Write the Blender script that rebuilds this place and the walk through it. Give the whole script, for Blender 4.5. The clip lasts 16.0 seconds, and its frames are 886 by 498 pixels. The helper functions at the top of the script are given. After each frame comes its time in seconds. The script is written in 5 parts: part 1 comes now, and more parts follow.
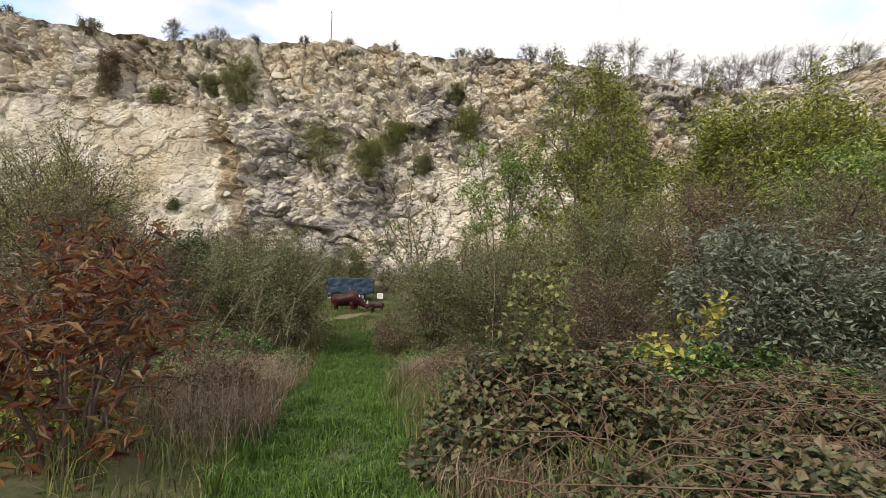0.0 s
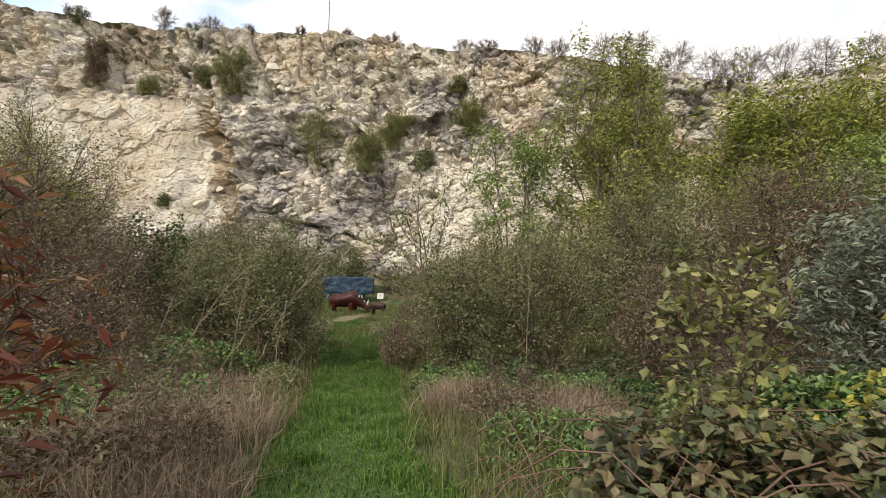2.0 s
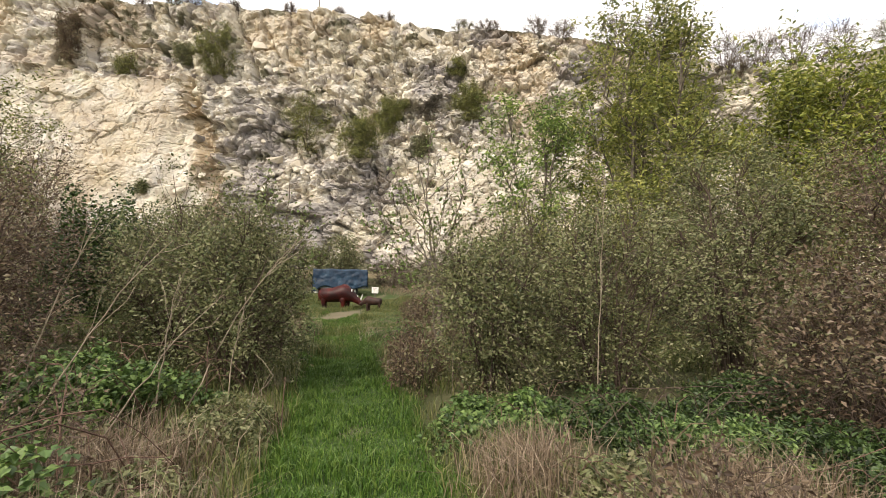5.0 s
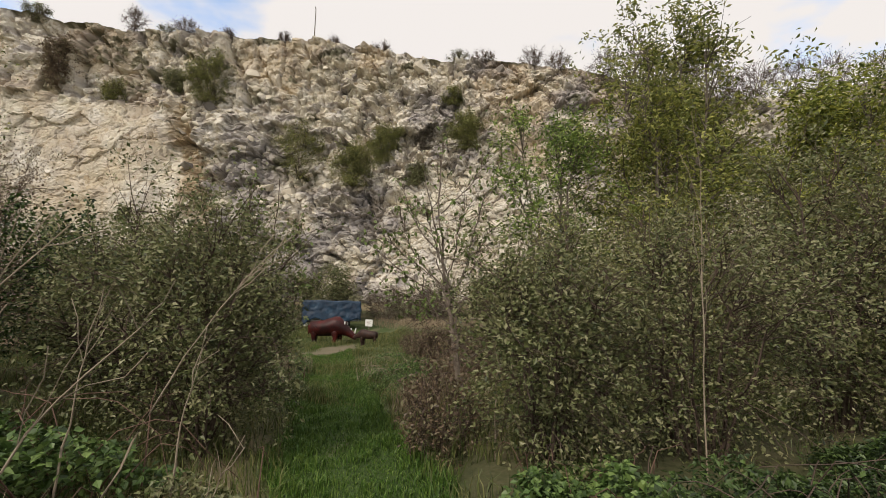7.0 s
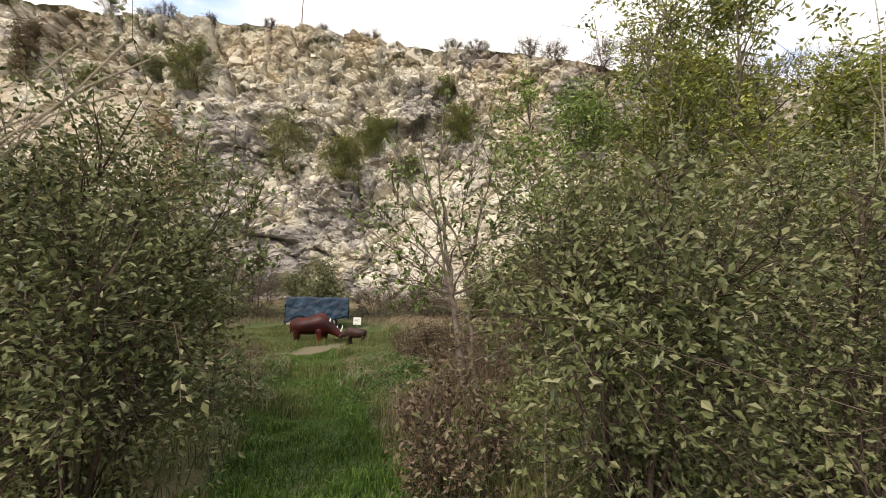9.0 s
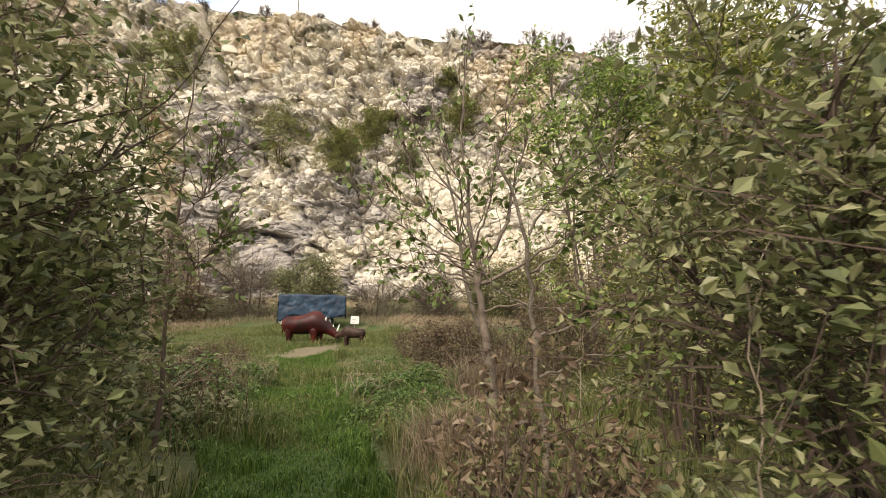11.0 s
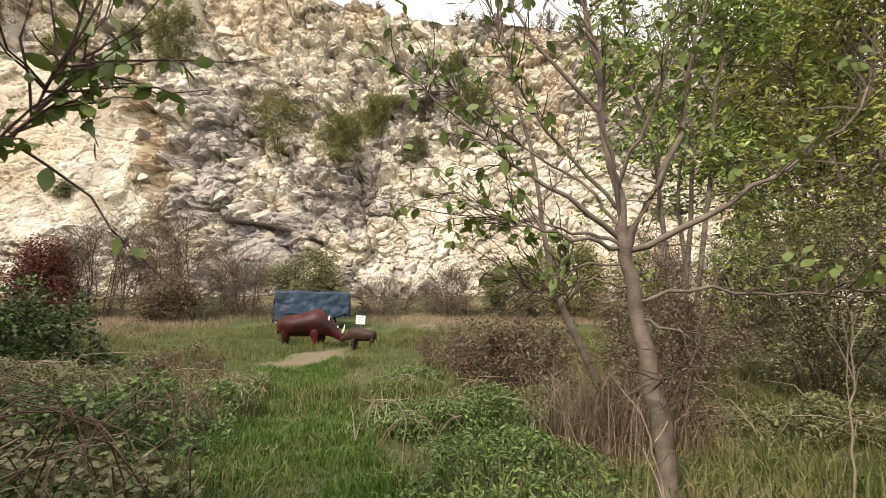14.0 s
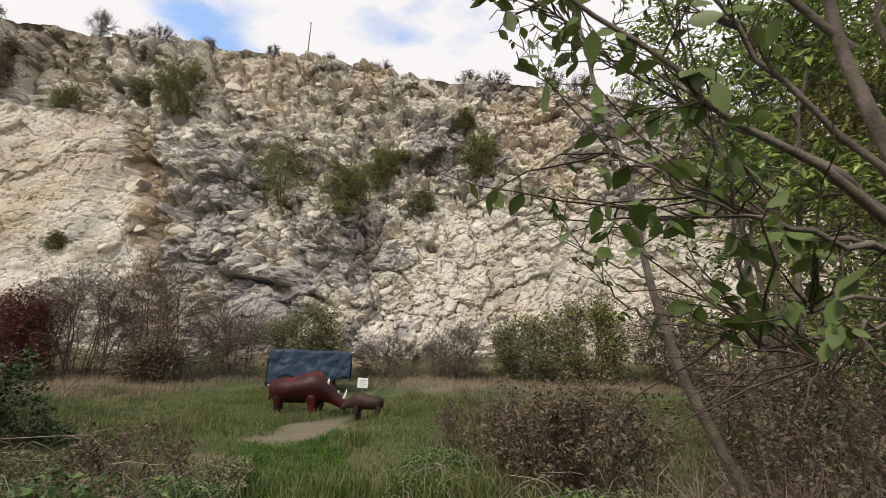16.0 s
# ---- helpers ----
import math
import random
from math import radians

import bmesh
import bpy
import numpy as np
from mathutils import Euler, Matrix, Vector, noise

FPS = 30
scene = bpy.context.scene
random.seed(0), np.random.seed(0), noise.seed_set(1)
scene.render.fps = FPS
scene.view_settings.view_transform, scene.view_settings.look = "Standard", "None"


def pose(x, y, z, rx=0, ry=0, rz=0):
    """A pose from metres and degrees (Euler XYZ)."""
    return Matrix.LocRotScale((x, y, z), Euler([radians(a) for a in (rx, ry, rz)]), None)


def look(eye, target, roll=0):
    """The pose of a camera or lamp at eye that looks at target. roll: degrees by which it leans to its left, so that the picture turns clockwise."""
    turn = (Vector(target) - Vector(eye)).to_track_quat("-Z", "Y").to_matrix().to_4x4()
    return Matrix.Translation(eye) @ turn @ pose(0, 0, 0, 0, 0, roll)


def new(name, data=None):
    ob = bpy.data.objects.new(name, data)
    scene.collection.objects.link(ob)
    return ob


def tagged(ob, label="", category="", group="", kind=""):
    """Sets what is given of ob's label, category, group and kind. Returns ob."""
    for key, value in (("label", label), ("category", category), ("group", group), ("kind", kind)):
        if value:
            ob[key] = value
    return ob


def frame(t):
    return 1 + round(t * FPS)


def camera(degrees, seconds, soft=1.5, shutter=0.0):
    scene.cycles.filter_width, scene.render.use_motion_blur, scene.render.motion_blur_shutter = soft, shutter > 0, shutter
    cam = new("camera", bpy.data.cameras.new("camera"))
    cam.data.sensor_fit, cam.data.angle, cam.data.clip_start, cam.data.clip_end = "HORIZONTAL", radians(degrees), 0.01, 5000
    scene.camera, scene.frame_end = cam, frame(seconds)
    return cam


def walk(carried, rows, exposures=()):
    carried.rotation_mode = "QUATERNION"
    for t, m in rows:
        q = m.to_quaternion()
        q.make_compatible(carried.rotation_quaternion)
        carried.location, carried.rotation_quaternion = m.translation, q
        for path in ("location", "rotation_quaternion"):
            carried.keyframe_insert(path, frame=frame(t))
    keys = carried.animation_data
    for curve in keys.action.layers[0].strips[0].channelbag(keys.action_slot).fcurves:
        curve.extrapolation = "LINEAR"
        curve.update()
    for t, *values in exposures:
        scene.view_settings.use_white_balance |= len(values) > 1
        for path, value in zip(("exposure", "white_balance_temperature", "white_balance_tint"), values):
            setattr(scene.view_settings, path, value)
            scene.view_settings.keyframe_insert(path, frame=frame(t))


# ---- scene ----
cam = camera(85.6, 16.0, soft=0.8, shutter=0.2)
PATH = [
    (0, (2.222, 1.572, 2.557), (1.968, 3.552, 2.68), 0.3),
    (0.5, (1.978, 2.07, 2.52), (1.728, 4.051, 2.643), 0.3),
    (1, (1.789, 2.616, 2.483), (1.541, 4.597, 2.607), 0.4),
    (1.5, (1.603, 3.126, 2.504), (1.359, 5.107, 2.626), 0.4),
    (2, (1.386, 3.637, 2.55), (1.145, 5.618, 2.67), 0.4),
    (2.5, (1.27, 4.107, 2.555), (1.035, 6.089, 2.674), 0.4),
    (3, (1.096, 4.569, 2.52), (0.863, 6.552, 2.632), 0.4),
    (5.5, (0.173, 7.147, 2.402), (-0.025, 9.135, 2.499), 0.5),
    (6, (-0.045, 7.577, 2.362), (-0.233, 9.558, 2.567), 0.5),
    (6.5, (-0.219, 8.052, 2.299), (-0.394, 10.031, 2.532), 0.6),
    (7, (-0.395, 8.537, 2.276), (-0.562, 10.516, 2.512), 0.6),
    (7.5, (-0.512, 9.023, 2.235), (-0.669, 11.003, 2.471), 0.6),
    (8, (-0.547, 9.546, 2.196), (-0.695, 11.526, 2.434), 0.7),
    (8.5, (-0.685, 10.065, 2.098), (-0.822, 12.046, 2.337), 0.6),
    (9, (-0.788, 10.656, 2.033), (-0.915, 12.638, 2.272), 0.6),
    (11.5, (-1.467, 13.019, 1.928), (-1.58, 15.001, 2.166), 0.8),
    (12, (-1.647, 13.586, 1.901), (-1.761, 15.569, 2.138), 0.7),
    (12.5, (-1.892, 14.139, 1.834), (-2.006, 16.122, 2.072), 0.6),
    (13, (-2.076, 14.726, 1.813), (-2.187, 16.709, 2.051), 0.8),
    (13.5, (-2.232, 15.271, 1.8), (-2.343, 17.253, 2.039), 0.9),
    (14, (-2.449, 15.784, 1.802), (-2.56, 17.766, 2.043), 0.9),
    (14.5, (-2.598, 16.314, 1.824), (-2.708, 18.296, 2.066), 0.9),
    (15, (-2.798, 16.783, 1.823), (-2.909, 18.759, 2.113), 0.8),
    (15.5, (-3.027, 17.197, 1.826), (-3.138, 19.143, 2.276), 1.1),
    (16, (-3.122, 17.628, 1.838), (-3.235, 19.565, 2.321), 1.4),
]
EXPOSURES = [(0, -0.05, 7000, 10), (1.5, 0.0, 7000, 10), (3, 0.25, 7100, 10), (5.5, 0.35, 7200, 11), (6, -0.48, 7100, 11), (7, -0.33, 7100, 11), (9, 0.15, 7200, 10), (11.5, 0.52, 7700, 11), (12.5, 0.56, 7800, 11), (14.5, 0.53, 7250, 13), (15.2, 0.14, 7000, 12), (16, -0.22, 6800, 11)]
walk(cam, [(t, look(eye, target, roll)) for t, eye, target, roll in PATH], EXPOSURES)

# ---- sky and sun ----
SUN_EL, SUN_AZ = radians(42), radians(208)
world = bpy.data.worlds.new("overcast_sky")
scene.world = world
world.use_nodes = True
wn, wl = world.node_tree.nodes, world.node_tree.links
wn.clear()
w_out, w_bg = wn.new("ShaderNodeOutputWorld"), wn.new("ShaderNodeBackground")
w_sky = wn.new("ShaderNodeTexSky")
w_sky.sky_type, w_sky.sun_disc, w_sky.sun_elevation, w_sky.sun_rotation = "NISHITA", False, SUN_EL, SUN_AZ
w_dim = wn.new("ShaderNodeMix")
w_dim.data_type, w_dim.blend_type = "RGBA", "MULTIPLY"
w_dim.inputs["Factor"].default_value = 1.0
w_dim.inputs["B"].default_value = (0.42, 0.42, 0.42, 1)
w_tc, w_noise, w_ramp = wn.new("ShaderNodeTexCoord"), wn.new("ShaderNodeTexNoise"), wn.new("ShaderNodeValToRGB")
w_map = wn.new("ShaderNodeMapping")
w_map.inputs["Scale"].default_value = (1.0, 1.0, 2.2)
w_map.inputs["Location"].default_value = (0.35, 0.1, 0.2)
w_noise.inputs["Scale"].default_value, w_noise.inputs["Detail"].default_value = 3.2, 5
w_ramp.color_ramp.elements[0].position, w_ramp.color_ramp.elements[1].position = 0.30, 0.44
w_mix = wn.new("ShaderNodeMix")
w_mix.data_type = "RGBA"
w_mix.inputs["B"].default_value = (1.08, 1.08, 1.12, 1)
wl.new(w_tc.outputs["Generated"], w_map.inputs["Vector"])
wl.new(w_map.outputs["Vector"], w_noise.inputs["Vector"])
wl.new(w_noise.outputs["Fac"], w_ramp.inputs["Fac"])
wl.new(w_ramp.outputs["Color"], w_mix.inputs["Factor"])
wl.new(w_sky.outputs["Color"], w_dim.inputs["A"])
wl.new(w_dim.outputs["Result"], w_mix.inputs["A"])
wl.new(w_mix.outputs["Result"], w_bg.inputs["Color"])
wl.new(w_bg.outputs["Background"], w_out.inputs["Surface"])
w_bg.inputs["Strength"].default_value = 1.0
sun = new("sun", bpy.data.lights.new("sun", "SUN"))
sun.data.energy, sun.data.angle, sun.data.color = 2.7, radians(8), (1.0, 0.94, 0.85)
sun.matrix_world = look((0, 0, 0), (-math.sin(SUN_AZ) * math.cos(SUN_EL), -math.cos(SUN_AZ) * math.cos(SUN_EL), -math.sin(SUN_EL)))


# ---- materials ----
def material(name, ramp, scale=3.0, rough=0.8, bump=0.3, fine=40.0, island=0.0, translucent=0.0, metal=0.0, per_object=0.0, spec=0.3):
    """A ramp of colours over two scales of noise, with relief; island: how far each leaf or blade varies on its own."""
    m = bpy.data.materials.new(name)
    m.use_nodes = True
    n, l = m.node_tree.nodes, m.node_tree.links
    b = n["Principled BSDF"]
    b.inputs["Roughness"].default_value, b.inputs["Metallic"].default_value = rough, metal
    b.inputs["Specular IOR Level"].default_value = spec
    tc = n.new("ShaderNodeTexCoord")
    a, f = n.new("ShaderNodeTexNoise"), n.new("ShaderNodeTexNoise")
    a.inputs["Scale"].default_value, a.inputs["Detail"].default_value = scale, 4
    f.inputs["Scale"].default_value, f.inputs["Detail"].default_value = fine, 3
    for q in (a, f):
        l.new(tc.outputs["Object"], q.inputs["Vector"])
    mix = n.new("ShaderNodeMix")
    mix.inputs["Factor"].default_value = 0.3
    l.new(a.outputs["Fac"], mix.inputs["A"])
    l.new(f.outputs["Fac"], mix.inputs["B"])
    fac = mix.outputs["Result"]
    if island or per_object:
        g = n.new("ShaderNodeObjectInfo") if per_object else n.new("ShaderNodeNewGeometry")
        mi = n.new("ShaderNodeMix")
        mi.inputs["Factor"].default_value = island or per_object
        l.new(fac, mi.inputs["A"])
        l.new(g.outputs["Random" if per_object else "Random Per Island"], mi.inputs["B"])
        fac = mi.outputs["Result"]
    r = n.new("ShaderNodeValToRGB")
    els = r.color_ramp.elements
    while len(els) < len(ramp):
        els.new(0.5)
    for e, (p, c) in zip(els, ramp):
        e.position, e.color = p, (*c, 1)
    l.new(fac, r.inputs["Fac"])
    l.new(r.outputs["Color"], b.inputs["Base Color"])
    if bump:
        bp = n.new("ShaderNodeBump")
        bp.inputs["Strength"].default_value, bp.inputs["Distance"].default_value = bump, 0.02
        l.new(f.outputs["Fac"], bp.inputs["Height"])
        l.new(bp.outputs["Normal"], b.inputs["Normal"])
    if translucent:
        tr, ms = n.new("ShaderNodeBsdfTranslucent"), n.new("ShaderNodeMixShader")
        ms.inputs["Fac"].default_value = translucent
        l.new(r.outputs["Color"], tr.inputs["Color"])
        l.new(b.outputs["BSDF"], ms.inputs[1])
        l.new(tr.outputs["BSDF"], ms.inputs[2])
        l.new(ms.outputs["Shader"], n["Material Output"].inputs["Surface"])
    return m


def leaf_mat(name, *cols):
    k = len(cols)
    cols = [tuple(v * (0.55 if i == 0 else 1.2 if i == k - 1 else 1.0) for v in c) for i, c in enumerate(cols)]
    return material(name, [(0.2 + 0.6 * i / (k - 1), c) for i, c in enumerate(cols)], scale=1.1, rough=0.48, bump=0, island=0.58, translucent=0.22, spec=0.5)


M_OLIVE = leaf_mat("olive_leaf", (0.065, 0.088, 0.030), (0.150, 0.175, 0.066), (0.205, 0.210, 0.098), (0.240, 0.232, 0.125))
M_GREEN = leaf_mat("green_leaf", (0.075, 0.130, 0.028), (0.160, 0.245, 0.052), (0.290, 0.370, 0.095))
M_DARK = leaf_mat("ivy_leaf", (0.021, 0.042, 0.012), (0.049, 0.091, 0.024), (0.098, 0.154, 0.042))
M_LIME = leaf_mat("yellow_green_leaf", (0.105, 0.145, 0.026), (0.225, 0.262, 0.048), (0.340, 0.335, 0.070))
M_ASH = leaf_mat("pale_olive_leaf", (0.083, 0.106, 0.028), (0.176, 0.196, 0.055), (0.286, 0.280, 0.094))
M_PALEBRAMBLE = leaf_mat("pale_bramble_leaf", (0.07, 0.085, 0.025), (0.17, 0.185, 0.06), (0.27, 0.25, 0.09))
M_ASHTREE = leaf_mat("ash_leaf", (0.10, 0.135, 0.028), (0.215, 0.245, 0.056), (0.350, 0.345, 0.095))
M_YELLOW = leaf_mat("yellow_leaf", (0.240, 0.240, 0.040), (0.400, 0.368, 0.064))
M_ORANGE = leaf_mat("orange_leaf", (0.168, 0.107, 0.022), (0.336, 0.214, 0.043), (0.210, 0.195, 0.043))
M_RED = leaf_mat("sumac_leaf", (0.064, 0.016, 0.012), (0.148, 0.038, 0.021), (0.208, 0.088, 0.029), (0.136, 0.108, 0.038))
M_REDBUSH = leaf_mat("russet_leaf", (0.07, 0.02, 0.015), (0.16, 0.04, 0.025))
M_BROWN = leaf_mat("brown_leaf", (0.075, 0.048, 0.032), (0.160, 0.108, 0.070), (0.215, 0.155, 0.100), (0.135, 0.148, 0.066))
M_GREY = leaf_mat("twig_haze", (0.117, 0.098, 0.085), (0.208, 0.176, 0.150), (0.169, 0.163, 0.098))
M_SILVER = leaf_mat("silver_leaf", (0.069, 0.094, 0.054), (0.148, 0.179, 0.126), (0.236, 0.264, 0.198))
M_BRAMBLE = leaf_mat("bramble_leaf", (0.034, 0.043, 0.017), (0.073, 0.100, 0.044), (0.172, 0.172, 0.080), (0.121, 0.077, 0.044), (0.198, 0.164, 0.080))
M_WALNUT = leaf_mat("broad_leaf", (0.06, 0.10, 0.022), (0.115, 0.17, 0.042), (0.21, 0.245, 0.075))
M_LAWN = leaf_mat("path_grass", (0.041, 0.098, 0.016), (0.082, 0.175, 0.027), (0.151, 0.218, 0.049))
M_TALL = leaf_mat("rough_grass", (0.058, 0.089, 0.020), (0.127, 0.166, 0.046), (0.230, 0.211, 0.092))
M_DRY = leaf_mat("dry_grass", (0.136, 0.093, 0.062), (0.255, 0.187, 0.128), (0.357, 0.281, 0.202))
M_NETTLE = leaf_mat("nettle_leaf", (0.046, 0.090, 0.023), (0.101, 0.179, 0.047), (0.182, 0.259, 0.078))
M_BARK = material("grey_brown_bark", [(0.3, (0.07, 0.055, 0.045)), (0.5, (0.15, 0.125, 0.10)), (0.7, (0.25, 0.215, 0.175))], 6, 0.9, 0.8, 60)
M_PALEBARK = material("smooth_grey_bark", [(0.3, (0.080, 0.062, 0.050)), (0.5, (0.160, 0.128, 0.104)), (0.7, (0.240, 0.200, 0.164))], 7, 0.8, 0.35, 70)
M_TWIG = material("brown_twig", [(0.3, (0.055, 0.038, 0.03)), (0.7, (0.13, 0.095, 0.075))], 5, 0.9, 0.2, 60)
M_STALK = material("dead_stalk", [(0.3, (0.2, 0.16, 0.115)), (0.7, (0.4, 0.335, 0.26))], 5, 0.9, 0.2, 60)
M_CANE = material("bramble_cane", [(0.3, (0.070, 0.035, 0.028)), (0.7, (0.189, 0.119, 0.087))], 5, 0.8, 0.2, 60)
M_STATUE = material("weathered_red_brown_paint", [(0.34, (0.006, 0.003, 0.003)), (0.47, (0.034, 0.006, 0.006)), (0.62, (0.10, 0.014, 0.011))], 1.4, 0.4, 0.4, 30, spec=0.25)
M_CALF = material("weathered_brown_paint", [(0.3, (0.014, 0.008, 0.007)), (0.65, (0.06, 0.028, 0.02))], 2.0, 0.5, 0.5, 30)
M_HORN = material("white_horn", [(0.3, (0.5, 0.48, 0.45)), (0.7, (0.8, 0.8, 0.78))], 4, 0.5, 0.2, 40)
M_TARP = material("blue_tarpaulin", [(0.3, (0.005, 0.013, 0.029)), (0.5, (0.011, 0.032, 0.064)), (0.68, (0.028, 0.068, 0.116))], 1.6, 0.4, 0.3, 25, spec=0.45)
M_WHITE = material("white_board_paint", [(0.3, (0.68, 0.68, 0.66)), (0.7, (0.82, 0.82, 0.8))], 5, 0.6, 0.1, 40)
M_PRINT = material("faded_print", [(0.3, (0.32, 0.25, 0.24)), (0.7, (0.45, 0.33, 0.3))], 5, 0.7, 0, 40)
M_STEEL = material("galvanised_steel", [(0.3, (0.25, 0.26, 0.27)), (0.7, (0.4, 0.41, 0.42))], 6, 0.45, 0.1, 60, metal=0.8)
M_RUBBER = material("tyre_rubber", [(0.3, (0.015, 0.015, 0.016)), (0.7, (0.04, 0.04, 0.04))], 8, 0.85, 0.3, 60)
M_POST = material("weathered_post", [(0.3, (0.09, 0.075, 0.06)), (0.7, (0.19, 0.165, 0.14))], 8, 0.9, 0.4, 70)


def ground_mat():
    """Soil, turf and bare earth, told apart by the sheet's own masks."""
    m = material("turf_and_soil", [(0.3, (0.035, 0.045, 0.018)), (0.5, (0.075, 0.08, 0.035)), (0.7, (0.14, 0.12, 0.07))], 0.8, 0.95, 0.8, 14)
    n, l = m.node_tree.nodes, m.node_tree.links
    b = n["Principled BSDF"]
    src = b.inputs["Base Color"].links[0].from_socket
    for key, col in (("turf", (0.05, 0.085, 0.022, 1)), ("bare", (0.20, 0.162, 0.115, 1)), ("straw", (0.22, 0.175, 0.11, 1))):
        at, mx = n.new("ShaderNodeAttribute"), n.new("ShaderNodeMix")
        at.attribute_name, mx.data_type = key, "RGBA"
        l.new(at.outputs["Fac"], mx.inputs["Factor"])
        l.new(src, mx.inputs["A"])
        mx.inputs["B"].default_value = col
        src = mx.outputs["Result"]
    l.new(src, b.inputs["Base Color"])
    return m


def rock_mat():
    """Pale limestone with grey weathering, ochre stains and shade painted grey into the cracks."""
    m = material("chalky_limestone", [(0.28, (0.40, 0.345, 0.27)), (0.45, (0.60, 0.535, 0.43)), (0.7, (0.74, 0.685, 0.58))], 0.35, 0.92, 1.0, 3.5)
    n, l = m.node_tree.nodes, m.node_tree.links
    b = n["Principled BSDF"]
    src = b.inputs["Base Color"].links[0].from_socket
    rough_skin = next(q for q in n if q.bl_idname == "ShaderNodeBump")
    rough_skin.inputs["Distance"].default_value = 0.16
    grain = rough_skin.inputs["Height"].links[0].from_node
    grain.inputs["Detail"].default_value, grain.inputs["Roughness"].default_value = 7, 0.68
    vo = n.new("ShaderNodeTexVoronoi")
    vo.inputs["Scale"].default_value = 2.3
    tc = n["Texture Coordinate"]
    l.new(tc.outputs["Object"], vo.inputs["Vector"])
    tone = n.new("ShaderNodeMix")
    tone.data_type, tone.blend_type = "RGBA", "OVERLAY"
    tone.inputs["Factor"].default_value = 0.35
    sat = n.new("ShaderNodeHueSaturation")
    sat.inputs["Saturation"].default_value = 0.0
    l.new(vo.outputs["Color"], sat.inputs["Color"])
    l.new(src, tone.inputs["A"])
    l.new(sat.outputs["Color"], tone.inputs["B"])
    src = tone.outputs["Result"]
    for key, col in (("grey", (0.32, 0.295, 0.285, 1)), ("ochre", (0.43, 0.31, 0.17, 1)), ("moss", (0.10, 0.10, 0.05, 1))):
        at, mx = n.new("ShaderNodeAttribute"), n.new("ShaderNodeMix")
        at.attribute_name, mx.data_type = key, "RGBA"
        l.new(at.outputs["Fac"], mx.inputs["Factor"])
        l.new(src, mx.inputs["A"])
        mx.inputs["B"].default_value = col
        src = mx.outputs["Result"]
    l.new(src, b.inputs["Base Color"])
    return m


M_GROUND, M_ROCK = ground_mat(), rock_mat()
M_BLOCK = material("limestone_block", [(0.25, (0.21, 0.195, 0.185)), (0.45, (0.46, 0.41, 0.33)), (0.75, (0.70, 0.645, 0.54))], 0.5, 0.92, 1.0, 5, per_object=0.6)


# ---- mesh helpers ----
def np_mesh(name, verts, faces, mat, smooth=False):
    """A mesh from arrays; all faces have the same number of corners."""
    me = bpy.data.meshes.new(name)
    n, k = faces.shape
    me.vertices.add(len(verts))
    me.vertices.foreach_set("co", np.ascontiguousarray(verts, dtype=np.float32).ravel())
    me.loops.add(n * k)
    me.loops.foreach_set("vertex_index", np.ascontiguousarray(faces, dtype=np.int32).ravel())
    me.polygons.add(n)
    me.polygons.foreach_set("loop_start", np.arange(0, n * k, k, dtype=np.int32))
    me.polygons.foreach_set("use_smooth", np.full(n, smooth))
    me.materials.append(mat)
    me.update(calc_edges=True)
    return me


def child(name, me, parent, label=""):
    ob = new(name, me)
    ob.parent = parent
    return tagged(ob, label)


def part(name, bm, mat, parent, label=""):
    me = bpy.data.meshes.new(name)
    bmesh.ops.recalc_face_normals(bm, faces=bm.faces)
    bm.to_mesh(me)
    bm.free()
    me.materials.append(mat)
    return child(name, me, parent, label)


def thing(name, place, label, category, group="", kind=""):
    ob = new(name)
    ob.location = place
    return tagged(ob, label, category, group, kind)


def tubes(P, R, sides=4):
    """Tapered tubes along n curves of k points: P (n, k, 3), R (n, k)."""
    n, k, _ = P.shape
    T = np.gradient(P, axis=1)
    T /= np.linalg.norm(T, axis=2, keepdims=True) + 1e-9
    ref = np.where(np.abs(T[..., 2:3]) > 0.9, np.array([1.0, 0, 0]), np.array([0, 0, 1.0]))
    A = np.cross(T, ref)
    A /= np.linalg.norm(A, axis=2, keepdims=True) + 1e-9
    B = np.cross(T, A)
    ang = np.arange(sides) * 2 * np.pi / sides
    V = P[:, :, None] + R[:, :, None, None] * (np.cos(ang)[:, None] * A[:, :, None] + np.sin(ang)[:, None] * B[:, :, None])
    idx = np.arange(n * k * sides).reshape(n, k, sides)
    nx = np.roll(idx, -1, axis=2)
    F = np.stack([idx[:, :-1], nx[:, :-1], nx[:, 1:], idx[:, 1:]], axis=-1)
    return V.reshape(-1, 3), F.reshape(-1, 4)


def join(parts):
    V, F, o = [], [], 0
    for v, f in parts:
        V.append(v)
        F.append(f + o)
        o += len(v)
    return np.concatenate(V), np.concatenate(F)


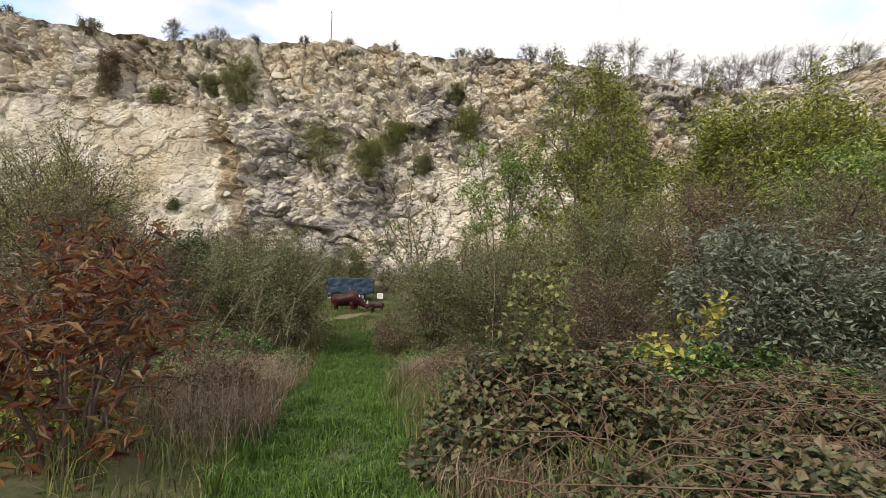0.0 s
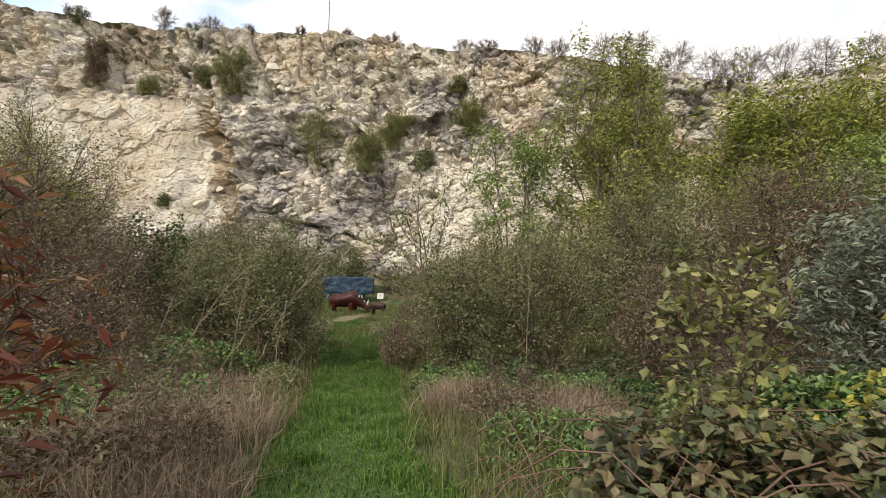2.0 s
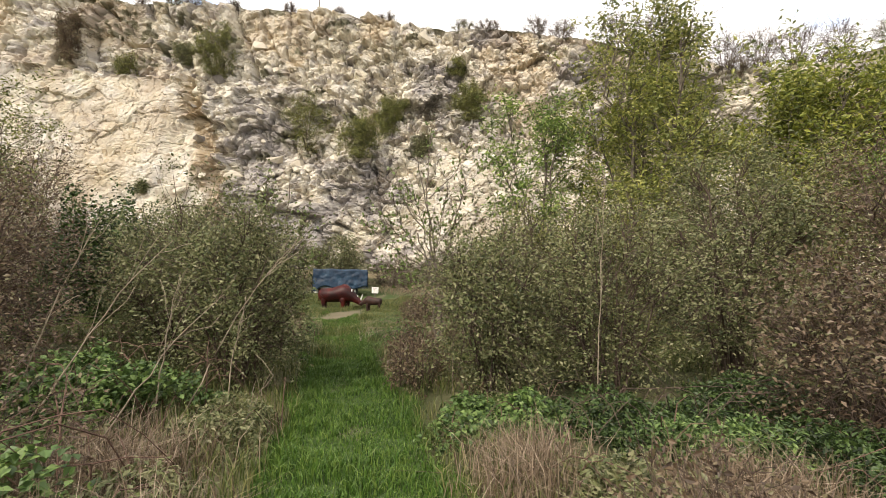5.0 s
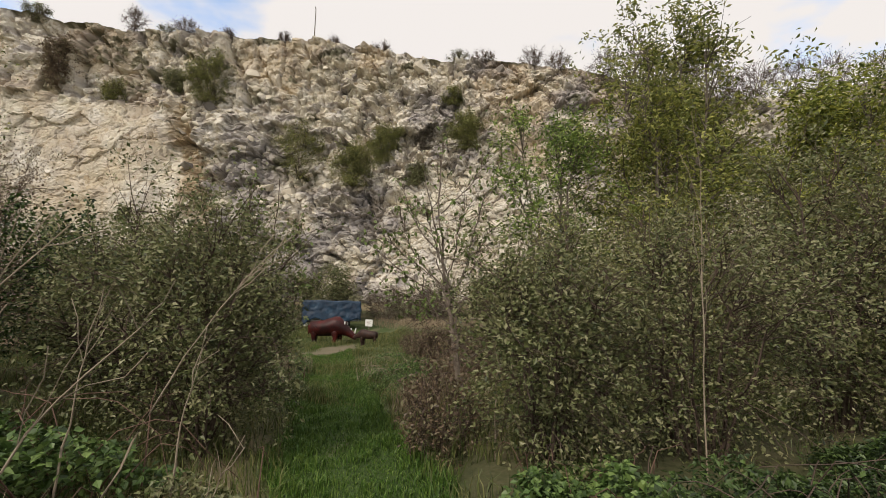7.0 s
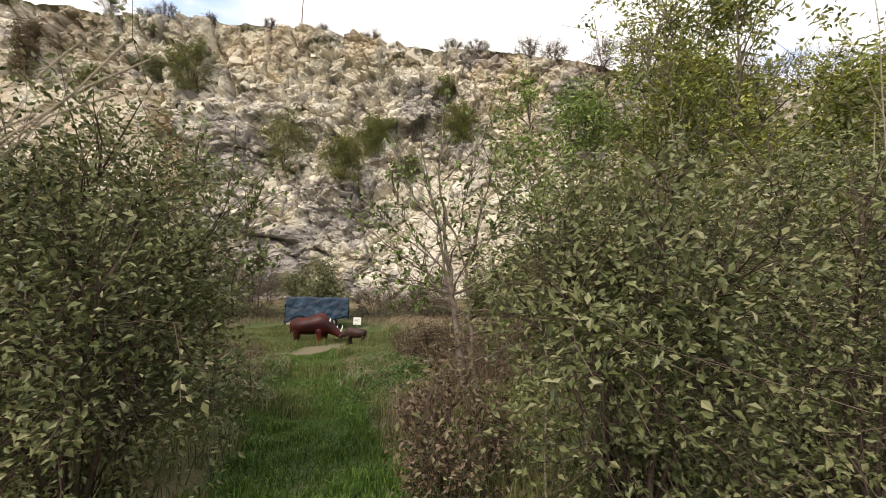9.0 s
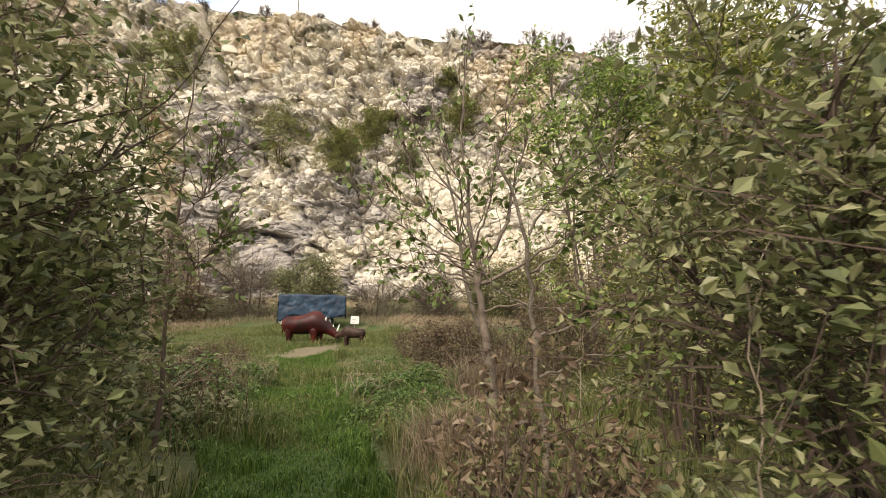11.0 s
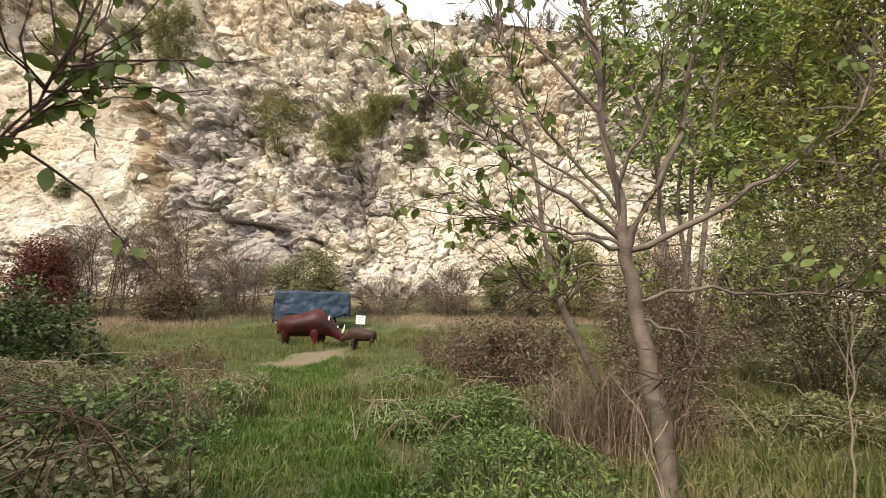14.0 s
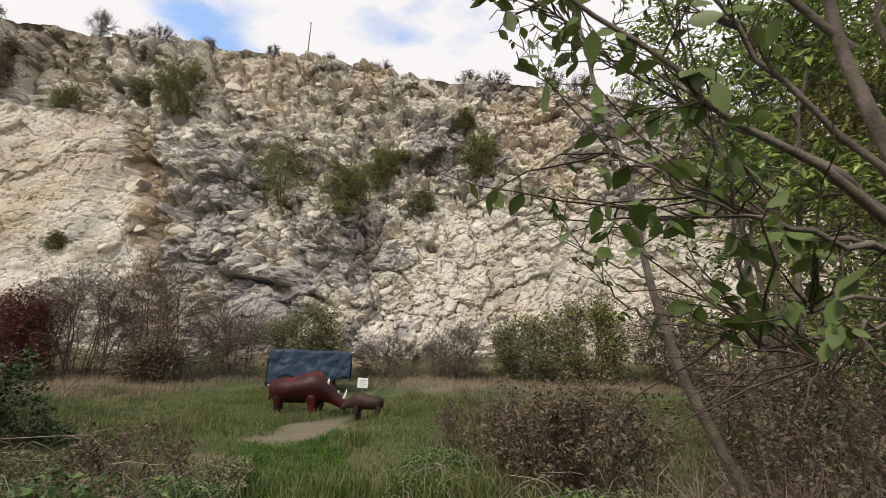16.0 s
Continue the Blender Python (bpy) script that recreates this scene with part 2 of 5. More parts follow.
def leaves(P, size, rng, wide=0.55, flat=0.5, way=None):
    """A folded four-cornered leaf at each point."""
    n = len(P)
    d = rng.normal(size=(n, 3))
    d[:, 2] = d[:, 2] * 0.6 - 0.25
    if way is not None:
        d = d * 0.6 + way
    d /= np.linalg.norm(d, axis=1, keepdims=True)
    up = rng.normal(size=(n, 3)) * (1 - flat) + np.array([0, 0, 1.0]) * flat
    s = np.cross(d, up)
    s /= np.linalg.norm(s, axis=1, keepdims=True) + 1e-9
    u = np.cross(s, d)
    L = (size * rng.uniform(0.6, 1.3, n))[:, None]
    mid = P + d * L * 0.45
    side = s * L * wide * 0.5
    V = np.stack([P, mid + side + u * L * 0.08, P + d * L - u * L * 0.12, mid - side + u * L * 0.08], axis=1)
    return V.reshape(-1, 3), np.arange(n * 4).reshape(n, 4)


def rnd(ix, iy, seed):
    v = np.sin(ix * 127.1 + iy * 311.7 + seed * 74.7) * 43758.5453
    return v - np.floor(v)


def vnoise(x, y, seed=0, octaves=3):
    out, amp, tot = 0.0, 1.0, 0.0
    for o in range(octaves):
        ix, iy = np.floor(x), np.floor(y)
        fx, fy = x - ix, y - iy
        fx, fy = fx * fx * (3 - 2 * fx), fy * fy * (3 - 2 * fy)
        a = rnd(ix, iy, seed + o) * (1 - fx) + rnd(ix + 1, iy, seed + o) * fx
        b = rnd(ix, iy + 1, seed + o) * (1 - fx) + rnd(ix + 1, iy + 1, seed + o) * fx
        out = out + amp * (a * (1 - fy) + b * fy)
        tot += amp
        amp *= 0.5
        x, y = x * 2.03 + 7.1, y * 2.03 + 3.7
    return out / tot


def blocks(x, y, seed):
    """Broken blocks: for each place the block's proudness with a tilt of its own, and how near the joint is."""
    ix, iy = np.floor(x), np.floor(y)
    f1, f2 = np.full(x.shape, 9.0), np.full(x.shape, 9.0)
    h = np.zeros(x.shape)
    for dx in (-1, 0, 1):
        for dy in (-1, 0, 1):
            cx, cy = ix + dx, iy + dy
            ox = x - cx - rnd(cx, cy, seed)
            oy = y - cy - rnd(cx, cy, seed + 1)
            turn = (rnd(cx, cy, seed + 5) - 0.5) * 0.9
            px, py = ox + turn * oy, oy - turn * ox
            d = 0.72 * np.maximum(np.abs(px), np.abs(py)) + 0.28 * np.sqrt(ox * ox + oy * oy)
            v = 1.25 * (rnd(cx, cy, seed + 2) - 0.5) + ox * (rnd(cx, cy, seed + 3) - 0.5) * 1.5 + oy * (rnd(cx, cy, seed + 4) - 0.3) * 1.5
            near = d < f1
            f2 = np.where(near, f1, np.minimum(f2, d))
            h = np.where(near, v, h)
            f1 = np.where(near, d, f1)
    return h, f2 - f1


# ---- the lie of the land ----
GY = [-60, -5, 1.5, 5, 8, 10.6, 13, 17.6, 23, 33, 38, 43, 50, 60, 300]
GZ = [1.5, 1.2, 1.05, 0.98, 0.80, 0.52, 0.40, 0.30, 0.12, 0.15, 0.30, 0.40, 1.2, 3.6, 3.6]
WY = [-60, 1.5, 4.5, 7.1, 8.5, 10.6, 13, 14.7, 17.6, 23, 29, 34]
WX = [18, 2.22, 1.12, 0.17, -0.4, -0.79, -1.47, -2.08, -3.1, -5.0, -7.0, -8.3]


def smooth(a, b, v):
    t = np.clip((v - a) / (b - a), 0, 1)
    return t * t * (3 - 2 * t)


def path_off(x, y):
    return np.abs(x - np.interp(y, WY, WX))


def gz(x, y):
    x, y = np.asarray(x, float), np.asarray(y, float)
    near = smooth(80, 50, np.abs(x)) * smooth(-40, -20, y)
    side = smooth(0.7, 2.2, path_off(x, y))
    return np.interp(y, GY, GZ) + near * (0.07 * (vnoise(x * 0.5, y * 0.5, 3) - 0.5) + side * (0.10 + 0.22 * (vnoise(x * 0.35, y * 0.35, 9) - 0.4)))


def build_ground():
    xs = np.concatenate([np.linspace(-900, -62, 18), np.linspace(-60, -13, 60), np.linspace(-12.8, 8, 170), np.linspace(8.5, 60, 70), np.linspace(64, 900, 16)])
    ys = np.concatenate([np.linspace(-900, -12, 16), np.linspace(-10, 0, 20), np.linspace(0.12, 36, 270), np.linspace(36.4, 62, 50), np.linspace(66, 900, 12)])
    X, Y = np.meshgrid(xs, ys)
    Z = gz(X, Y)
    idx = np.arange(X.size).reshape(X.shape)
    F = np.stack([idx[:-1, :-1], idx[:-1, 1:], idx[1:, 1:], idx[1:, :-1]], axis=-1).reshape(-1, 4)
    me = np_mesh("ground", np.stack([X, Y, Z], -1).reshape(-1, 3), F, M_GROUND, True)
    off = path_off(X, Y) + 0.5 * (vnoise(X * 1.3, Y * 1.3, 5) - 0.5)
    turf = np.maximum(smooth(1.2, 0.6, off) * smooth(36, 31, Y), 0.75 * smooth(20, 25, Y) * smooth(48, 44, Y) * smooth(0.3, 0.5, vnoise(X * 0.25, Y * 0.25, 12)))
    bare = smooth(1.25, 0.6, np.hypot((X + 7.4) / 1.0, (Y - 30.8) / 2.8) + 0.9 * (vnoise(X * 1.4, Y * 1.1, 21) - 0.5)) * (0.55 + 0.5 * vnoise(X * 3, Y * 3, 22))
    bare = np.maximum(bare, 0.45 * smooth(0.35, 0.1, off) * smooth(0.5, 0.62, vnoise(X * 1.1, Y * 0.8, 31)))
    straw = 0.8 * smooth(0.48, 0.62, vnoise(X * 0.3, Y * 0.3, 14)) * smooth(0.8, 1.4, off)
    for key, val in (("turf", turf), ("bare", bare), ("straw", straw * (1 - turf))):
        me.attributes.new(key, "FLOAT", "POINT").data.foreach_set("value", val.astype(np.float32).ravel())
    tagged(new("ground", me), "uneven ground of turf, soil and bare earth", "ground", kind="structure")


build_ground()

RX = [-150, -75, -58, -46, -36.5, -28, -21, -13, -4.6, 3, 10, 24, 27, 37, 44, 60, 120]
RZ = [37, 37.5, 35.2, 33.6, 33.3, 33.6, 34.2, 33.2, 32.2, 31.6, 30.5, 26.8, 25.5, 25.2, 26.8, 29, 30]
TX = [-150, -75, -58, -45, -36, -28, -21, -13, 3, 25, 37, 45, 60, 120]
TY = [30, 48, 52.5, 55.5, 57.5, 59.5, 62, 63.5, 63.5, 62.5, 60.5, 57.5, 50, 25]


def ridge(x):
    return np.interp(x, RX, RZ)


def face_y(x, z):
    """The line of the cliff's face at that height, before it is broken up."""
    back = np.interp(x, [-60, -40, -30, -20], [3, 3.5, 6, 8.5])
    return np.interp(x, TX, TY) - back * (1 - np.clip(z / ridge(x), 0, 1)) ** 1.15


def cliff_relief(x, z):
    wx = x + 1.2 * (vnoise(x * 0.3, z * 0.3, 40) - 0.5)
    wz = z + 1.2 * (vnoise(x * 0.3, z * 0.3, 50) - 0.5)
    wx = wx + 0.7 * (vnoise(x * 0.9, z * 0.7, 41) - 0.5) + 0.3 * (vnoise(x * 2.6, z * 2.2, 42) - 0.5)
    wz = wz + 0.7 * (vnoise(x * 0.8, z * 0.9, 51) - 0.5) + 0.3 * (vnoise(x * 2.4, z * 2.6, 52) - 0.5)
    u, v = wx * 0.97 + wz * 0.24, wz * 0.97 - wx * 0.24
    slab = smooth(-33.8, -35.4, x + 0.35 * (z - 22) + 2.4 * (vnoise(x * 0.6, z * 0.6, 192) - 0.5)) * smooth(24.5, 23.2, z + 0.04 * (x + 40)) * smooth(5, 9, z)
    pale = smooth(-8, -3, x + 0.3 * z) * smooth(18, 14, z)
    band = smooth(23.5, 25.5, z) * smooth(-14, -26, x)
    boulder = np.sqrt(np.clip(1 - ((x + 20.3) / 2.6) ** 2 - ((z - 5.4) / 1.9) ** 2, 0, 1))
    calm = (1 - 0.72 * slab - 0.42 * pale) * (1 - 0.5 * band) * (1 - 0.7 * smooth(0, 0.4, boulder))
    d = 2.6 * (vnoise(x / 11, z / 8, 60) - 0.5)
    d = d + 0.5 * (1 - 0.8 * slab) * (1 - 0.5 * pale) * (np.abs(vnoise(x * 1.3 + z * 0.5, z * 1.1 - x * 0.4, 62, 4) - 0.5) * 2 - 0.3)
    crack_shade = 0
    for su, sv, amp, seed in ((4.8, 3.8, 1.2, 70), (2.1, 1.4, 0.85, 80), (0.95, 0.6, 0.38, 90)):
        h, e = blocks(u / su, v / sv, seed)
        d = d + calm * amp * h
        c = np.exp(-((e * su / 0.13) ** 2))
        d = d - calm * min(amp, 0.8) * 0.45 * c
        # tint mask for painted shade, strongest in the joints of the largest blocks
        crack_shade = np.maximum(crack_shade, c * (0.9 if su > 3 else 0.55 if su > 1 else 0.2))
        tint = h if su < 3 and su > 1 else (tint if su < 1 else 0)
    col, gap = blocks(x / 2.2, z / 6.5, 95)
    d = d + (0.85 * col - 0.75 * np.exp(-((gap * 2.2 / 0.16) ** 2))) * band + 1.3 * boulder
    # the overhanging ledge above the boulder, a leaning splinter and the hollows under the rim
    span = smooth(-24.0, -22.6, x) * smooth(-17.6, -18.8, x)
    sill = z - 8.6 + 0.16 * (x + 20)
    d = d + span * (1.1 * smooth(-0.1, 0.05, sill) * smooth(1.6, 0.5, sill) - 0.9 * smooth(-1.2, -0.7, sill) * smooth(-0.02, -0.15, sill))
    along, aside = ((x + 15.4) * 0.75 - (z - 20.8) * 0.66), ((x + 15.4) * 0.66 + (z - 20.8) * 0.75)
    splinter = smooth(1.75, 1.5, np.abs(along)) * smooth(0.42, 0.3, np.abs(aside))
    d = d * (1 - 0.6 * splinter) + 1.5 * splinter
    for hx, hz, r in ((-18.0, 30.6, 0.8), (-19.6, 28.6, 0.7), (-15.2, 29.8, 0.6), (-9.6, 27.2, 0.8), (-3.4, 27.6, 0.7), (-12.5, 28.4, 0.5), (-6.6, 12.2, 0.7), (-17.0, 25.4, 0.6)):
        d = d - 1.5 * smooth(1.0, 0.45, np.hypot((x - hx + 0.4 * (z - hz)) / r, (z - hz) / (0.75 * r)))
    slab = np.maximum(slab, 0.9 * splinter)
    d = d - 0.9 * smooth(1.2, 0, np.abs(x + 33.2 + 0.35 * (z - 22))) * smooth(30, 25, z)
    d = d + 0.8 * smooth(24.6, 24.0, z + 0.04 * (x + 40)) * smooth(-34, -36, x)
    return d, slab, pale, crack_shade, tint


def build_cliff():
    nx, nz = 1260, 280
    xs = np.concatenate([np.linspace(-150, -72, 60), np.linspace(-71.8, 52, nx - 100), np.linspace(52.6, 120, 40)])
    f = np.linspace(0, 1, nz)
    X = np.repeat(xs[None], nz, 0)
    top = ridge(xs) + 0.9 * (vnoise(xs * 0.35, xs * 0 + 2, 33) - 0.5) + 0.5 * (vnoise(xs * 1.3, xs * 0 + 5, 34) - 0.5)
    Z = f[:, None] * (top + 1) - 1
    d, slab, pale, crack_shade, tint = cliff_relief(X, Z)
    d = d * (0.35 + 0.65 * smooth(0, 6, Z))
    Y = face_y(X, Z) - d
    Xj = X + 0.1 * (vnoise(X * 3, Z * 3, 44) - 0.5)
    Z0 = Z
    rows = [(0.8, 0.25), (3, 0.5), (9, 0.8), (40, 1.2)]
    for back, up in rows:
        Xj, Y, Z = (np.vstack([Xj, xs]), np.vstack([Y, np.interp(xs, TX, TY) + back]), np.vstack([Z, top + up]))
    idx = np.arange(Xj.size).reshape(Xj.shape)
    F = np.stack([idx[:-1, :-1], idx[:-1, 1:], idx[1:, 1:], idx[1:, :-1]], axis=-1).reshape(-1, 4)
    me = np_mesh("cliff", np.stack([Xj, Y, Z], -1).reshape(-1, 3), F, M_ROCK)
    n1 = vnoise(X * 0.16, Z0 * 0.16, 101)
    mid = smooth(-34, -30, X + 0.35 * (Z0 - 22)) * smooth(-12, -20, X) * smooth(28, 22, Z0)
    # grey: weathering patches and block tone, plus shade painted along the cracks
    grey = np.clip(0.7 * smooth(0.52, 0.72, n1 + 0.08 * mid) + 0.55 * smooth(0.52, 0.66, vnoise(X * 0.7, Z0 * 0.9, 111)), 0, 0.95)
    grey = (grey + 0.5 * slab * smooth(0.35, 0.7, vnoise(X * 0.5, Z0 * 0.3, 193))) * (1 - 0.45 * slab) * (1 - 0.7 * pale) + 0.45 * crack_shade * (1 - 0.6 * slab) + 0.25 * smooth(0.2, 0.6, tint) * (1 - 0.8 * slab)
    streak = smooth(1.9, 0.3, np.abs(X + 33.4 + 0.35 * (Z0 - 22) + 2.2 * (vnoise(X * 0.5, Z0 * 0.5, 191) - 0.5))) * smooth(26, 22, Z0)
    ochre = np.clip(0.75 * streak + 0.5 * smooth(0.5, 0.7, vnoise(X * 0.22 + 9, Z0 * 0.16, 121)) * smooth(2, 10, Z0), 0, 1) * (0.5 + 0.5 * vnoise(X * 1.5, Z0 * 0.5, 131))
    moss = 0.8 * smooth(0.60, 0.7, vnoise(X * 0.3, Z0 * 0.5, 141)) * smooth(0.45, 0.6, vnoise(X * 2, Z0 * 2, 142)) * (1 - slab) * (1 - pale)
    k = len(rows)
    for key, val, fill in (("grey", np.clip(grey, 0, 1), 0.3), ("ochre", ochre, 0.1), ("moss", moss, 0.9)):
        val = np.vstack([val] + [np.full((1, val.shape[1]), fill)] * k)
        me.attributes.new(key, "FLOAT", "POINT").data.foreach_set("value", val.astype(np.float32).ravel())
    return tagged(new("cliff", me), "tall fractured pale limestone quarry face with grey and ochre stains and shade painted in its cracks", "cliff", kind="structure")


cliff = build_cliff()


def on_cliff(x, z, proud=0.0):
    """A place on the broken face."""
    d = cliff_relief(np.array([float(x)]), np.array([float(z)]))[0][0]
    return float(face_y(x, z)) - float(d) - proud


# ---- plants ----
def curve_set(rng, A, B, k, sag, wob):
    """n curves of k points from A to B, bowed by sag and unsteady by wob times their length."""
    t = np.linspace(0, 1, k)[None, :, None]
    L = np.linalg.norm(B - A, axis=1)[:, None, None]
    P = A[:, None] * (1 - t) + B[:, None] * t
    P = P + np.array([0, 0, 1.0]) * sag * L * np.sin(np.pi * t)
    return P + rng.normal(size=P.shape) * wob * L * t


def pick(rng, P, n, low=0.0):
    """n places along the curves of P, with the curves' directions there."""
    m, k, _ = P.shape
    i = rng.integers(0, m, n)
    s = (low + (1 - low) * rng.random(n) ** 0.8) * (k - 1) * 0.999
    j = s.astype(int)
    f = (s - j)[:, None]
    return P[i, j] * (1 - f) + P[i, j + 1] * f, P[i, j + 1] - P[i, j]


def clear(P):
    """Whether each curve or point (world places) keeps off the trodden path."""
    near = (path_off(P[..., 0], P[..., 1]) < 0.62) & (P[..., 2] < np.interp(P[..., 1], GY, GZ) + 2.6) & (P[..., 1] < 26)
    return ~(near.any(axis=1) if near.ndim > 1 else near)


def shrub(name, label, category, x, y, h, w, leaf, n=6000, size=0.06, stems=7, twigs=320, low=0.2, seed=1, bark=None, z=None, group="", tight=1.0, trunk=0.0, wide=0.55, thick=1.0, flare=0.25, spiky=0.0, clump=5, spread=None, coarse=None):
    """A shrub or small tree: stems from the foot, twigs along them, leaves along the twigs. trunk: height of a bare single stem."""
    rng = np.random.default_rng(seed)
    z0 = float(gz(x, y)) - 0.05 if z is None else z
    at = np.array([x, y, z0])
    ob = thing(name, (x, y, z0), label, category, group)
    hub = np.array([0, 0, trunk])
    a = rng.uniform(0, 0.8, stems) + np.arange(stems) * 2.4
    rr = np.sqrt((np.arange(stems) + 0.5) / stems)
    r = rr * w * 0.40
    zt = (h - trunk) * np.sqrt(1 - 0.72 * rr ** 2) * rng.uniform(0.75, 0.95, stems)
    foot = np.stack([np.cos(a) * w * flare * 0.4, np.sin(a) * w * flare * 0.4, 0 * a], 1) * rng.random((stems, 1)) * (0 if trunk else 1) + hub
    tip = np.stack([np.cos(a) * r, np.sin(a) * r, zt + trunk], 1)
    S = curve_set(rng, foot, tip, 7, 0.10, 0.03)
    r0 = (0.006 * h + 0.006) * thick
    SR = r0 * np.linspace(1, 0.25, 7)[None] * rng.uniform(0.6, 1.1, (stems, 1))
    ok = clear(S[:, 1:] + at)
    S, SR = S[ok], SR[ok]
    wood = bark or M_TWIG
    for i in range(len(S)):
        V, F = tubes(S[i:i + 1], SR[i:i + 1], 5)
        child("stem", np_mesh("stem", V, F, wood, True), ob)
    if trunk:
        T = curve_set(rng, np.zeros((1, 3)), hub[None], 5, 0.0, 0.02)
        T[0, -1] = hub
        V, F = tubes(T, (r0 * np.array([2.1, 1.7, 1.55, 1.45, 1.35]))[None], 7)
        child("trunk", np_mesh("trunk", V, F, wood, True), ob)
    c = np.array([0, 0, trunk + (h - trunk) * 0.4])
    p, dr = pick(rng, S, twigs, low)
    out = p - c
    out /= np.linalg.norm(out, axis=1, keepdims=True) + 1e-6
    way = out * 0.75 + rng.normal(size=(twigs, 3)) * 0.6 + np.array([0, 0, 0.12 + spiky])
    way /= np.linalg.norm(way, axis=1, keepdims=True)
    TW = curve_set(rng, p, p + way * (min(h, w) * rng.uniform(0.10, 0.32, (twigs, 1))), 4, 0.05, 0.05)
    TW = TW[clear(TW + at)]
    TW[..., 2] = TW[..., 2].clip(0.02, None)
    nt = int(len(TW) * 1.6)
    p2, d2 = pick(rng, TW, nt, 0.1)
    way2 = d2 / (np.linalg.norm(d2, axis=1, keepdims=True) + 1e-6) + rng.normal(size=(nt, 3)) * 0.9
    T2 = curve_set(rng, p2, p2 + way2 * (min(h, w) * rng.uniform(0.03, 0.12, (nt, 1))), 3, 0.0, 0.06)
    T2 = T2[clear(T2 + at)]
    V, F = join([tubes(TW, (0.35 * r0 * np.linspace(1, 0.2, 4))[None].repeat(len(TW), 0).clip(max(0.0025, 1.4 * (coarse or 0)), 0.03), 3), tubes(T2, np.full((len(T2), 3), coarse or 0.0026 * max(1, h / 5)), 3)])
    tagged(child("twigwork", np_mesh("twigwork", V, F, wood), ob), kind="stuff")
    if n:
        lp, ld = pick(rng, T2, max(1, int(n * 1.35 / clump)), 0.0)
        lp = np.repeat(lp + rng.normal(size=lp.shape) * min(h, w) * 0.015 * tight, clump, axis=0)
        lp = lp + rng.normal(size=lp.shape) * (spread or size * 1.5)
        lp = lp[clear(lp + at)]
        lp[:, 2] = lp[:, 2].clip(0.03, None)
        V, F = leaves(lp, size * 1.35, rng, wide)
        child("crown", np_mesh("crown", V, F, leaf), ob)
    return ob


def mound(name, label, category, x, y, rx, ry, h, leaf, n, size, canes=60, seed=1, cane=None, wide=0.75, group="", height_power=0.5):
    """A low thicket: arching canes under a skin of leaves."""
    rng = np.random.default_rng(seed)
    z0 = float(gz(x, y)) - 0.05
    ob = thing(name, (x, y, z0), label, category, group)
    A = np.stack([rng.uniform(-0.8, 0.8, canes) * rx, rng.uniform(-0.8, 0.8, canes) * ry, np.zeros(canes)], 1)
    B = A + np.stack([rng.normal(size=canes) * 0.5 * rx, rng.normal(size=canes) * 0.5 * ry, rng.uniform(0.1, 0.8, canes) * h], 1)
    P = curve_set(rng, A, B, 7, 0.45, 0.03)
    P[..., 2] = P[..., 2].clip(0.0, h * 1.15)
    P = P[clear(P + np.array([x, y, z0]))]
    canes = len(P)
    V, F = tubes(P, (0.007 * np.linspace(1, 0.4, 7))[None].repeat(canes, 0), 4)
    tagged(child("canework", np_mesh("canework", V, F, cane or M_CANE), ob), kind="stuff")
    a = rng.uniform(0, 2 * np.pi, n)
    r = rng.random(n) ** 0.55 * (0.8 + 0.3 * np.sin(a * 3 + seed) + 0.15 * rng.random(n))
    px, py = np.cos(a) * r * rx, np.sin(a) * r * ry
    bump = 0.15 + 1.5 * vnoise((px + x) * 2.1, (py + y) * 2.1, seed)
    zz = h * np.clip(1 - np.minimum(r, 1) ** 2.4, 0.03, 1) ** height_power * bump * (1 - 0.7 * rng.random(n) ** 1.5)
    lp = np.stack([px, py, zz + 0.02], 1)
    lp = lp[clear(lp + np.array([x, y, z0]))]
    V, F = leaves(lp, size * 1.15, rng, wide, 0.75)
    child("foliage", np_mesh("foliage", V, F, leaf), ob)
    return ob


def grass(name, label, X, Y, height, mat, rng, width=0.006, lean=0.35, z=None):
    """Blades of two pieces each."""
    n = len(X)
    base = np.stack([X, Y, gz(X, Y) - 0.01 if z is None else z], 1)
    a, b = rng.uniform(0, 2 * np.pi, n), rng.uniform(0, 2 * np.pi, n)
    L = height * rng.uniform(0.45, 1.25, n)
    s = np.stack([np.cos(a), np.sin(a), 0 * a], 1) * (width * rng.uniform(0.7, 1.3, n))[:, None]
    tilt = np.stack([np.cos(b), np.sin(b), 0 * b], 1) * (lean * rng.random(n))[:, None]
    up = np.array([0, 0, 1.0])
    mid = base + (up * 0.6 + tilt * 0.35) * L[:, None]
    tip = base + (up * (1 - 0.3 * (np.linalg.norm(tilt, axis=1) / max(lean, 0.01))[:, None]) + tilt * 1.3) * L[:, None]
    V = np.stack([base - s, base + s, mid + s * 0.75, mid - s * 0.75, tip + s * 0.12, tip - s * 0.12], 1).reshape(-1, 3)
    F = (np.arange(n)[:, None, None] * 6 + np.array([[0, 1, 2, 3], [3, 2, 4, 5]])[None]).reshape(-1, 4)
    return tagged(new(name, np_mesh(name, V, F, mat)), label, "grass", kind="stuff")


grass_rng = np.random.default_rng(7)


def scatter(n, x0, x1, y0, y1, keep):
    X, Y = grass_rng.uniform(x0, x1, n), grass_rng.uniform(y0, y1, n)
    k = keep(X, Y)
    return X[k], Y[k]


